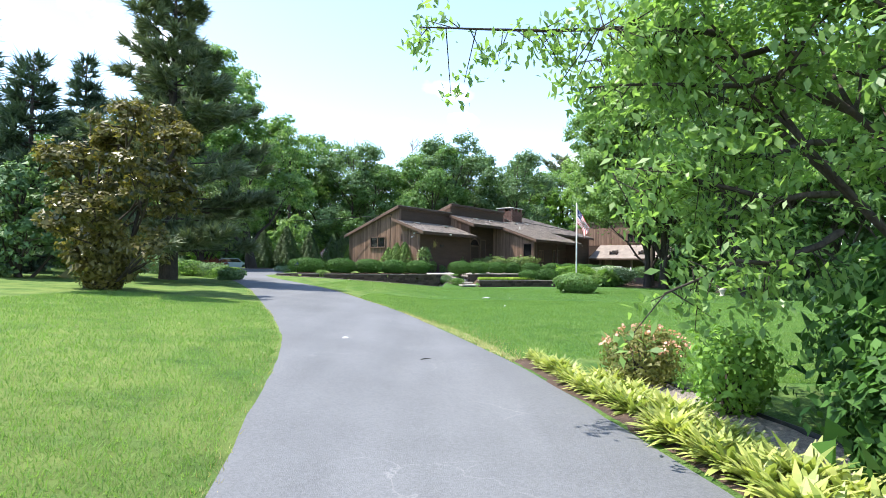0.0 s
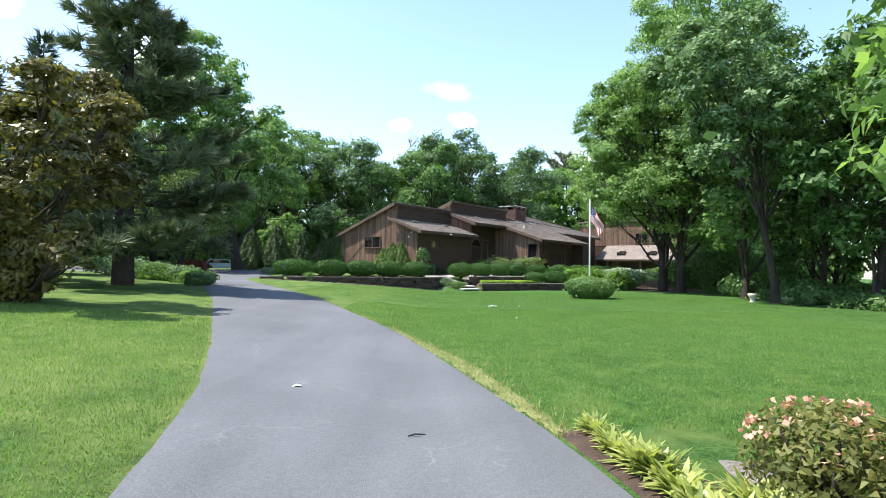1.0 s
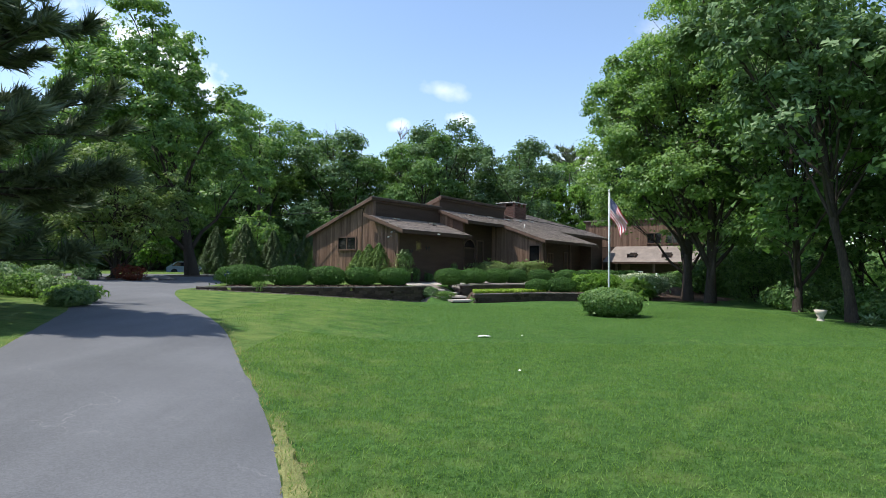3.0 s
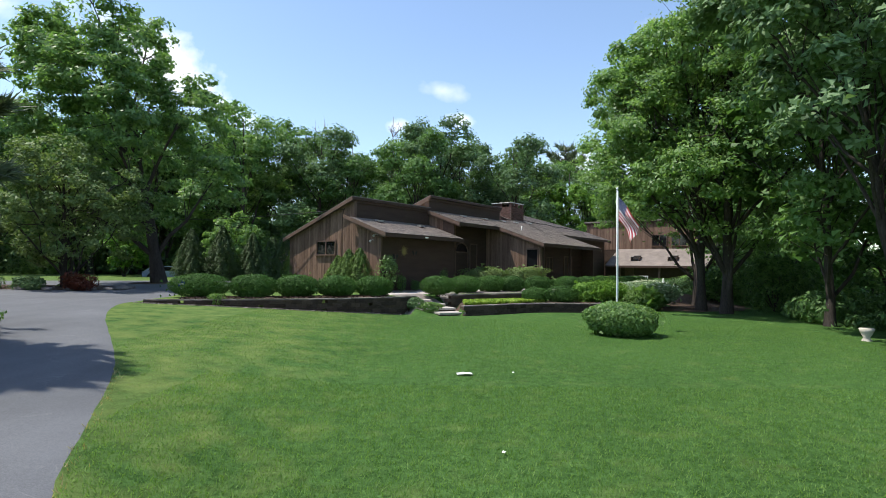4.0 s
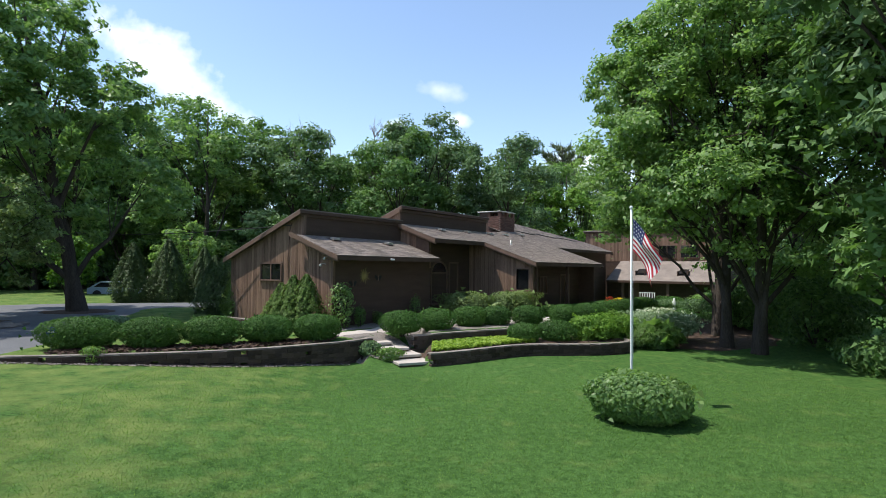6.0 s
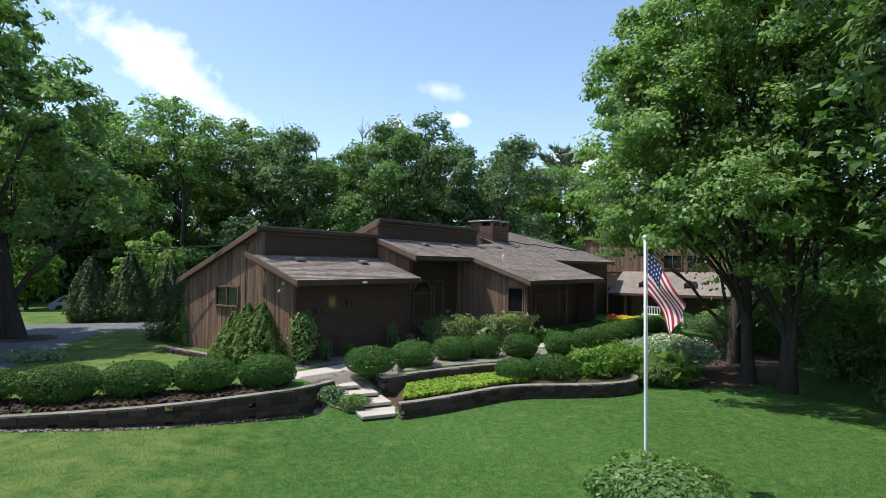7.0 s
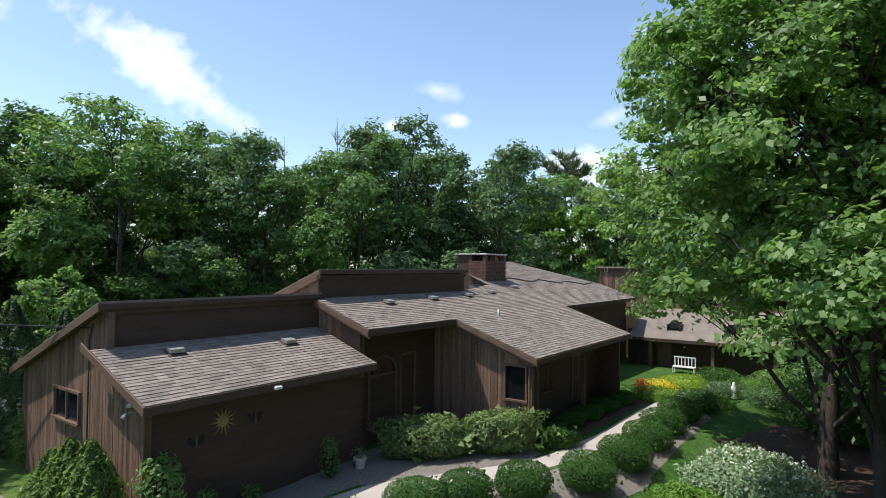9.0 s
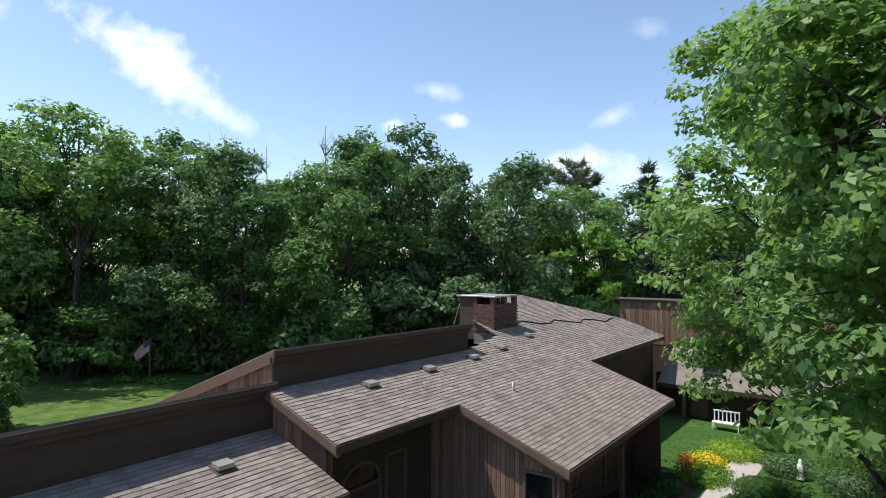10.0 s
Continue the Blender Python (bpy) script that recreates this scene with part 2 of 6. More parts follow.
def box_bm(x0, x1, y0, y1, z0, z1, bevel=0.0):
    bm = bmesh.new()
    bmesh.ops.create_cube(bm, size=1.0, matrix=Matrix.Translation(((x0 + x1) / 2, (y0 + y1) / 2, (z0 + z1) / 2)) @ Matrix.Diagonal((abs(x1 - x0), abs(y1 - y0), abs(z1 - z0), 1)))
    if bevel:
        bmesh.ops.bevel(bm, geom=bm.edges[:], offset=bevel, segments=1, affect="EDGES")
    return bm


def prism_bm(poly, axis, a, b):
    """A closed prism: poly of 2D points, pushed along axis 'x', 'y' or 'z' from a to b."""
    bm = bmesh.new()

    def at(p, c):
        return {"x": (c, p[0], p[1]), "y": (p[0], c, p[1]), "z": (p[0], p[1], c)}[axis]

    lo = [bm.verts.new(at(p, a)) for p in poly]
    hi = [bm.verts.new(at(p, b)) for p in poly]
    bm.faces.new(lo)
    bm.faces.new(hi[::-1])
    n = len(poly)
    for i in range(n):
        bm.faces.new((lo[i], hi[i], hi[(i + 1) % n], lo[(i + 1) % n]))
    bmesh.ops.recalc_face_normals(bm, faces=bm.faces[:])
    return bm


def tube_mesh(name, paths, mat, sides=7):
    """Tapered round limbs: each path is a list of (point, radius)."""
    verts, faces = [], []
    for path in paths:
        start = len(verts)
        pts = [Vector(p) for p, _ in path]
        for i, (p, r) in enumerate(path):
            d = (pts[min(i + 1, len(pts) - 1)] - pts[max(i - 1, 0)]).normalized()
            side = d.cross(Vector((0.31, 0.87, 0.2))).normalized()
            up = side.cross(d)
            for k in range(sides):
                a = 2 * math.pi * k / sides
                verts.append(pts[i] + (side * math.cos(a) + up * math.sin(a)) * r)
        for i in range(len(path) - 1):
            for k in range(sides):
                a, b = start + i * sides + k, start + i * sides + (k + 1) % sides
                faces.append((a, b, b + sides, a + sides))
        faces.append(tuple(start + (len(path) - 1) * sides + k for k in range(sides)))
    me = mesh_from(name, verts, faces, mat)
    me.polygons.foreach_set("use_smooth", [True] * len(me.polygons))
    return me


def leaf_quads(pos, nrm, size, r, aspect=0.55, jitter=0.8, droop=0.0):
    """Leaves as diamonds at pos, facing about nrm."""
    n = len(pos)
    nn = nrm + r.normal(0, jitter, (n, 3))
    nn /= np.linalg.norm(nn, axis=1, keepdims=True) + 1e-9
    t = r.normal(0, 1, (n, 3))
    t[:, 2] -= droop
    t -= nn * (t * nn).sum(1, keepdims=True)
    t /= np.linalg.norm(t, axis=1, keepdims=True) + 1e-9
    b = np.cross(nn, t)
    s = (size * r.uniform(0.65, 1.3, n))[:, None]
    w = s * aspect * 0.5
    fold = nn * s * 0.08
    return np.stack([pos - t * s * 0.5, pos + b * w + fold - t * s * 0.05, pos + t * s * 0.5, pos - b * w + fold - t * s * 0.05], axis=1)


def limb(a, b, r0, r1, r, bend=0.08, steps=4):
    a, b = np.array(a, float), np.array(b, float)
    ln = np.linalg.norm(b - a)
    out = []
    off = np.zeros(3)
    for i in range(steps + 1):
        f = i / steps
        if 0 < i < steps:
            off = off + r.normal(0, bend * ln / steps, 3)
        out.append((tuple(a + (b - a) * f + off), r0 + (r1 - r0) * f))
    return out


def broadleaf(name, x, y, z, height, radius, label, seed, leaf=L_FOREST, leaves=9000, size=0.4, base=0.3, trunk=0.28, lean=(0, 0), nclump=60, clump=0.2, stems=1, squash=1.0, droop=0.0, aspect=0.62, off=(0, 0), reach=0.66, small=True):
    """A broad-leaved tree: trunk, limbs, and a crown of rounded boughs that carry domed sprays of leaves. base: where the crown begins, as a share of the height."""
    r = np.random.default_rng(seed)
    root = new(name)
    root.location = (x, y, z)
    up3 = np.array([0, 0, 1.0])
    n = max(9, nclump // 4)
    k = np.arange(n) + 0.5
    up = np.clip(k / n + r.normal(0, 0.04, n), 0.02, 1) ** 0.85
    ang = k * 2.39996 + seed + r.normal(0, 0.25, n)
    prof = np.sqrt(np.clip(1 - ((up - 0.4) / 0.68) ** 2, 0.06, 1))
    lrad = radius * r.uniform(0.30, 0.47, n)
    dist = radius * prof * reach * r.uniform(0.75, 1.15, n)
    dist[::5] *= 0.35
    cz0 = height * base
    lobe = np.stack([np.cos(ang) * dist + lean[0] * up + off[0], np.sin(ang) * dist + lean[1] * up + off[1], cz0 + lrad * 0.45 + up * (height - cz0 - lrad * 1.3)], 1)
    nc = nclump * 5
    li = r.choice(n, nc, p=lrad ** 2 / (lrad ** 2).sum())
    outw = np.stack([np.cos(ang), np.sin(ang), np.zeros(n)], 1)[li]
    d = r.normal(0, 1, (nc, 3)) + outw * 0.55 + up3 * 0.5
    d /= np.linalg.norm(d, axis=1, keepdims=True)
    cen = lobe[li] + d * (lrad[li] * r.uniform(0.62, 1.08, nc))[:, None] * np.array([1, 1, 0.85])
    crad = radius * clump * 0.5 * r.uniform(0.55, 1.4, nc)
    fill = leaves // 11
    ci = r.choice(nc, leaves - fill, p=crad ** 2 / (crad ** 2).sum())
    dd = r.normal(0, 1, (len(ci), 3))
    dd /= np.linalg.norm(dd, axis=1, keepdims=True)
    dd[:, 2] = np.where(dd[:, 2] < 0, dd[:, 2] * 0.5, dd[:, 2])
    pos = cen[ci] + dd * (crad[ci] * r.random(len(ci)) ** 0.4)[:, None] * np.array([1, 1, 0.75 * squash])
    nrm = up3 * 0.6 + dd * 0.6 + d[ci] * 0.5
    fi = r.integers(0, n, fill)
    fd = r.normal(0, 0.4, (fill, 3))
    pos = np.concatenate([pos, lobe[fi] + fd * lrad[fi][:, None]])
    nrm = np.concatenate([nrm, fd + up3 * 0.5])
    part("crown", leafage("crown", leaf_quads(pos, nrm, size, r, aspect, 0.6, droop), leaf, small), None, root)
    paths = []
    for s in range(stems):
        sx, sy = (r.uniform(-0.5, 0.5, 2) if stems > 1 else (0, 0))
        top = (lean[0] * 0.8 + off[0] * 0.7 + sx * 2.5, lean[1] * 0.8 + off[1] * 0.7 + sy * 2.5, height * 0.86)
        path = limb((sx, sy, -0.3), top, trunk, trunk * 0.15, r, 0.05, 9)
        path[0] = (path[0][0], trunk * 1.5)
        paths.append(path)
        for j in range(s, n, stems):
            c = lobe[j]
            f = np.clip((c[2] / height - 0.16), 0.1, 0.85)
            p0, r0 = path[int(f * 9)]
            bough = limb(p0, c, max(r0 * 0.5, 0.025), 0.03, r, 0.1, 4)
            paths.append(bough)
            mine = np.flatnonzero(li == j)
            for m in r.choice(mine, min(5, len(mine)), replace=False):
                paths.append(limb(bough[int(r.integers(2, 5))][0], cen[m], 0.03, 0.008, r, 0.1, 2))
    part("trunk", tube_mesh("trunk", paths, M_BARK, 6), None, root)
    return tagged(root, label, "tree")


def conifer(name, x, y, z, height, radius, label, seed, leaf=L_PINE, tufts=9000, size=0.5, base=0.12, trunk=0.25, whorls=22, gap=0.0, droop=-0.1, thin=0.16, power=0.85):
    """A conifer: a straight trunk with whorls of boughs set with needle tufts."""
    r = np.random.default_rng(seed)
    root = new(name)
    root.location = (x, y, z)
    paths = [[((0, 0, -0.3), trunk * 1.3), ((0, 0, height * 0.4), trunk * 0.7), ((0, 0, height), 0.02)]]
    pos, dirs = [], []
    total, boughs = 0.0, []
    for w in range(whorls):
        f = (w + r.random() * 0.7) / whorls
        zz = height * (base + (0.985 - base) * f)
        for k in range(r.integers(4, 7)):
            a = r.random() * 6.283
            ln = radius * ((1 - f) ** power * 0.95 + 0.05) * r.uniform(0.6, 1.15)
            if r.random() < gap:
                ln *= 0.4
            rise = droop + 0.5 * f + r.normal(0, 0.08)
            e = np.array([math.cos(a) * ln, math.sin(a) * ln, zz + ln * rise])
            paths.append([((0, 0, zz), 0.025 + trunk * 0.16 * (1 - f)), ((e[0] * 0.55, e[1] * 0.55, zz + ln * rise * 0.35), 0.02), (tuple(e), 0.006)])
            boughs.append((np.array([0, 0, zz]), e, ln))
            total += ln
    for s, e, ln in boughs:
        n = max(6, int(tufts * ln / total))
        d = (e - s) / (np.linalg.norm(e - s) + 1e-6)
        side = np.cross(d, [0, 0, 1])
        # side twigs along the bough, their tips turned up
        nt = max(4, int(ln * 3.2))
        tf = r.uniform(0.2, 1.0, nt) ** 0.8
        ts = np.where(np.arange(nt) % 2 == 0, 1.0, -1.0)
        tl = (ln * thin * 1.7 * (1.2 - tf) + 0.18) * r.uniform(0.6, 1.25, nt)
        tp = s + (e - s) * tf[:, None]
        tp[:, 2] -= (e[2] - s[2]) * (tf - tf ** 1.6)
        td = d * 0.75 + side * ts[:, None] * 0.8 + np.array([0, 0, 0.22]) + r.normal(0, 0.14, (nt, 3))
        pick = r.integers(0, nt, n)
        f = r.random(n) ** 0.75
        p = tp[pick] + td[pick] * (tl[pick] * f)[:, None]
        p[:, 2] += tl[pick] * 0.25 * f * f
        pos.append(p + r.normal(0, 0.035, (n, 3)))
        dirs.append(td[pick] + r.normal(0, 0.45, (n, 3)) + np.array([0, 0, 0.25]))
    pos, dirs = np.concatenate(pos), np.concatenate(dirs)
    dirs /= np.linalg.norm(dirs, axis=1, keepdims=True)
    n = len(pos)
    out = []
    for k in range(3):
        b = np.cross(dirs, r.normal(0, 1, (n, 3)))
        b /= np.linalg.norm(b, axis=1, keepdims=True) + 1e-9
        dd = dirs + r.normal(0, 0.35, (n, 3))
        s = (size * r.uniform(0.6, 1.2, n))[:, None]
        wd = s * 0.1
        out.append(np.stack([pos + b * wd, pos - b * wd, pos + dd * s], axis=1))
    part("crown", tris("crown", np.concatenate(out), leaf), None, root)
    part("trunk", tube_mesh("trunk", paths, M_BARK, 5), None, root)
    return tagged(root, label, "tree")


def shrub(name, x, y, z, rx, ry, h, label, seed, leaf=L_YEW, leaves=3500, size=0.07, shape="round", rot=0.0, category="shrub", aspect=0.5, nclump=40, rough=0.14, upright=0.0, group="", core=True):
    """A shrub: twigs inside and leaves over a clumpy mound (round), cone or loose heap."""
    r = np.random.default_rng(seed)
    root = new(name)
    root.location, root.rotation_euler = (x, y, z), (0, 0, rot)
    d = r.normal(0, 1, (leaves, 3))
    d /= np.linalg.norm(d, axis=1, keepdims=True)
    bump_d = r.normal(0, 1, (nclump, 3))
    bump_d /= np.linalg.norm(bump_d, axis=1, keepdims=True)
    bump_a = r.uniform(-1, 1.2, nclump)
    dots = d @ bump_d.T
    if shape == "loose":
        rough = max(rough, 0.4)
    rel = 1 + rough * (np.exp((dots - 1) * 28) * bump_a).sum(1)
    depth = 1 - np.abs(r.normal(0, 0.09 if shape != "loose" else 0.3, leaves))
    dd = d * (rel * depth)[:, None]
    if shape == "cone":
        f = r.random(leaves) ** 1.25
        th = r.random(leaves) * 6.283
        prof = np.where(f < 0.22, 0.72 + f * 1.3, np.clip((1.02 - f) / 0.8, 0, 1) ** 0.72)
        lobes = 1 + rough * np.sin(th * 7 + f * 5 + seed) + 0.6 * rough * np.sin(th * 13 - f * 19 + seed * 2)
        rad = prof * lobes * depth * r.uniform(0.9, 1.08, leaves)
        pos = np.stack([np.cos(th) * rx * rad, np.sin(th) * ry * rad, f * h * (1 + 0.04 * np.sin(th * 5))], 1)
        d = np.stack([np.cos(th), np.sin(th), np.full(leaves, 0.3)], 1)
    else:
        flat = np.sign(dd[:, 2]) * np.abs(dd[:, 2]) ** 0.8
        pos = np.stack([dd[:, 0] * rx, dd[:, 1] * ry, h * (0.5 + 0.5 * flat)], 1)
    nrm = d + np.array([0, 0, 0.25 + upright])
    jit = 0.55
    part("foliage", leafage("foliage", leaf_quads(pos, nrm, size, r, aspect, jit, -upright), leaf, size < 0.068 or size > 0.2), None, root)
    paths = []
    for k in range(9):
        a, b = r.random() * 6.283, r.uniform(0.25, 0.7)
        paths.append(limb((0.05 * math.cos(a), 0.05 * math.sin(a), -0.1), (rx * b * math.cos(a), ry * b * math.sin(a), h * r.uniform(0.5, 0.8)), 0.03, 0.008, r, 0.1, 3))
    if core and shape != "cone":
        # the dense dark twigs within
        cp = r.normal(0, 0.33, (leaves // 5, 3)) * np.array([rx, ry, h * 0.5]) + np.array([0, 0, h * 0.45])
        part("inner_foliage", leafage("inner_foliage", leaf_quads(cp, r.normal(0, 1, cp.shape), size * 1.8, r, 0.9), leaf, True), None, root)
    part("stem", tube_mesh("stem", paths, M_BARK, 4), None, root)
    return tagged(root, label, category, group)


# ---- the ground ----


def smooth(a, b, v):
    t = min(1.0, max(0.0, (v - a) / (b - a)))
    return t * t * (3 - 2 * t)


def slope(x):
    s = max(0.0, -x - 0.5)
    return 1.15 * (1 - math.exp(-0.0924 * s))


WALL_LEFT = [(-10.6, 36.2), (-8.8, 36.5), (-7.0, 36.95), (-5.6, 37.35), (-4.4, 37.8), (-3.1, 38.5), (-1.6, 39.6), (-0.4, 40.6), (0.1, 41.6)]
WALL_LOW = [(2.5, 40.0), (2.9, 40.15), (4.5, 41.35), (5.6, 42.3), (6.5, 42.85), (7.5, 42.9), (9.2, 43.0), (10.4, 43.3), (11.3, 43.9), (11.5, 45.2)]
WALL_HIGH = [(1.75, 42.0), (3.0, 42.9), (4.3, 43.9), (5.6, 44.6), (7.0, 45.2), (9.0, 46.2), (11.5, 48.0)]


def line_y(line, x):
    """The y of a polyline at x."""
    for (x0, y0), (x1, y1) in zip(line, line[1:]):
        if x0 <= x <= x1:
            return y0 + (y1 - y0) * (x - x0) / max(1e-6, x1 - x0)
    return line[0][1] if x < line[0][0] else line[-1][1]


def ground_z(x, y):
    """The height of the ground: a lawn that rises towards the drive, terraces behind the walls."""
    z = slope(x) - 0.012 * max(0.0, x - 12)
    z -= 0.25 * smooth(14, 40, x) * smooth(20, 45, y)
    if x < -10.6:
        return z + 0.22 * smooth(40, 52, y) * smooth(-22, -10.6, x)
    if x <= 0.1:
        e = y - line_y(WALL_LEFT, x)
        return z if e < 0.12 else z + (max(0.84 if y < 44 else 0.84, z) - z) * smooth(0.12, 0.3, e) + 0.1 * smooth(1.5, 7, e)
    if x <= 2.4:
        # the slope beside the steps
        return z + 0.92 * smooth(-0.2, 4.0, (y - 40.2) * 0.7 - (x - 1.9) * 0.68)
    if x <= 11.3:
        e = y - line_y(WALL_LOW, x)
        f = y - line_y(WALL_HIGH, x)
        return z + 0.46 * smooth(0.12, 0.3, e) + 0.46 * smooth(0.12, 0.35 if x < 7 else 2.0, f)
    return z + 0.9 * smooth(-1.5, 3.5, (y - 46.5) - (x - 11.3) * 0.85)


def island_material(m, name, amount):
    """The same surface, its tone set piece by piece within one mesh."""
    m2 = m.copy()
    m2.name = name
    n, l = m2.node_tree.nodes, m2.node_tree.links
    oi = [k for k in n if k.bl_idname == "ShaderNodeObjectInfo"][0]
    g = n.new("ShaderNodeNewGeometry")
    to = oi.outputs["Random"].links[0].to_socket
    l.new(g.outputs["Random Per Island"], to)
    return m2


M_SHINGLES = island_material(M_SHINGLE, "brown_grey_shingles", 0.8)
M_BRICKS = island_material(M_BRICK, "brown_bricks", 0.8)


def lawn_material():
    m = bpy.data.materials.new("lawn")
    m.use_nodes = True
    n, l = m.node_tree.nodes, m.node_tree.links
    p = n["Principled BSDF"]
    co = n.new("ShaderNodeTexCoord")
    cols = []
    for scale, detail in ((0.15, 4), (5.0, 8), (34.0, 9)):
        t = n.new("ShaderNodeTexNoise")
        t.inputs["Scale"].default_value, t.inputs["Detail"].default_value = scale, detail
        t.inputs["Roughness"].default_value = 0.72 if scale > 20 else 0.5
        l.new(co.outputs["Object"], t.inputs["Vector"])
        cols.append(t.outputs["Fac"])
    a = n.new("ShaderNodeMath")
    a.operation = "MULTIPLY_ADD"
    l.new(cols[0], a.inputs[0])
    a.inputs[1].default_value = 0.5
    l.new(cols[1], a.inputs[2])
    b = n.new("ShaderNodeMath")
    b.operation = "MULTIPLY_ADD"
    l.new(cols[2], b.inputs[0])
    b.inputs[1].default_value = 2.6
    l.new(a.outputs[0], b.inputs[2])
    mr = n.new("ShaderNodeMapRange")
    mr.inputs["From Min"].default_value, mr.inputs["From Max"].default_value = 1.62, 2.48
    l.new(b.outputs[0], mr.inputs["Value"])
    ramp = n.new("ShaderNodeValToRGB")
    ramp.color_ramp.elements[0].color = (0.018, 0.054, 0.008, 1)
    ramp.color_ramp.elements[1].color = (0.092, 0.186, 0.046, 1)
    l.new(mr.outputs[0], ramp.inputs[0])
    tuft = n.new("ShaderNodeTexVoronoi")
    tuft.inputs["Scale"].default_value = 17.0
    tuft.inputs["Randomness"].default_value = 1.0
    l.new(co.outputs["Object"], tuft.inputs["Vector"])
    tcol = n.new("ShaderNodeSeparateColor")
    l.new(tuft.outputs["Color"], tcol.inputs[0])
    tone = n.new("ShaderNodeMath")
    tone.operation = "MULTIPLY_ADD"
    l.new(tcol.outputs[0], tone.inputs[0])
    tone.inputs[1].default_value, tone.inputs[2].default_value = 0.42, -0.21
    tsum = n.new("ShaderNodeMath")
    tsum.operation = "ADD"
    l.new(mr.outputs[0], tsum.inputs[0])
    l.new(tone.outputs[0], tsum.inputs[1])
    l.new(tsum.outputs[0], ramp.inputs[0])
    dry = n.new("ShaderNodeTexNoise")
    dry.inputs["Scale"].default_value, dry.inputs["Detail"].default_value = 1.5, 9
    l.new(co.outputs["Object"], dry.inputs["Vector"])
    sp = n.new("ShaderNodeSeparateXYZ")
    l.new(co.outputs["Object"], sp.inputs[0])
    # yellow tone strengthens from y = 22 down to y = 0
    near_tone = n.new("ShaderNodeMapRange")
    near_tone.inputs["From Min"].default_value, near_tone.inputs["From Max"].default_value = 0.0, 22.0
    near_tone.inputs["To Min"].default_value, near_tone.inputs["To Max"].default_value = 0.2, 0.0
    l.new(sp.outputs[1], near_tone.inputs["Value"])
    dsum = n.new("ShaderNodeMath")
    dsum.operation = "ADD"
    l.new(dry.outputs["Fac"], dsum.inputs[0])
    l.new(near_tone.outputs[0], dsum.inputs[1])
    # left lawn: drier turf, also lightened in colour for its sun-facing slope
    left_turf_sunlit = n.new("ShaderNodeMapRange")
    left_turf_sunlit.inputs["From Min"].default_value, left_turf_sunlit.inputs["From Max"].default_value = -3.5, 0.5
    left_turf_sunlit.inputs["To Min"].default_value, left_turf_sunlit.inputs["To Max"].default_value = 0.25, 0.0
    l.new(sp.outputs[0], left_turf_sunlit.inputs["Value"])
    dsum2 = n.new("ShaderNodeMath")
    dsum2.operation = "ADD"
    l.new(dsum.outputs[0], dsum2.inputs[0])
    l.new(left_turf_sunlit.outputs[0], dsum2.inputs[1])
    dsum = dsum2
    dfac = n.new("ShaderNodeMapRange")
    dfac.inputs["From Min"].default_value, dfac.inputs["From Max"].default_value = 0.55, 1.05
    dfac.inputs["To Max"].default_value = 0.9
    l.new(dsum.outputs[0], dfac.inputs["Value"])
    dmix = n.new("ShaderNodeMix")
    dmix.data_type = "RGBA"
    l.new(dfac.outputs[0], dmix.inputs["Factor"])
    l.new(ramp.outputs[0], dmix.inputs["A"])
    dmix.inputs["B"].default_value = (0.19, 0.238, 0.068, 1)
    l.new(dmix.outputs["Result"], p.inputs["Base Color"])
    p.inputs["Roughness"].default_value, p.inputs["Specular IOR Level"].default_value = 0.9, 0.1
    bp = n.new("ShaderNodeBump")
    bp.inputs["Strength"].default_value, bp.inputs["Distance"].default_value = 1.0, 0.035
    l.new(cols[2], bp.inputs["Height"])
    l.new(bp.outputs[0], p.inputs["Normal"])
    return m


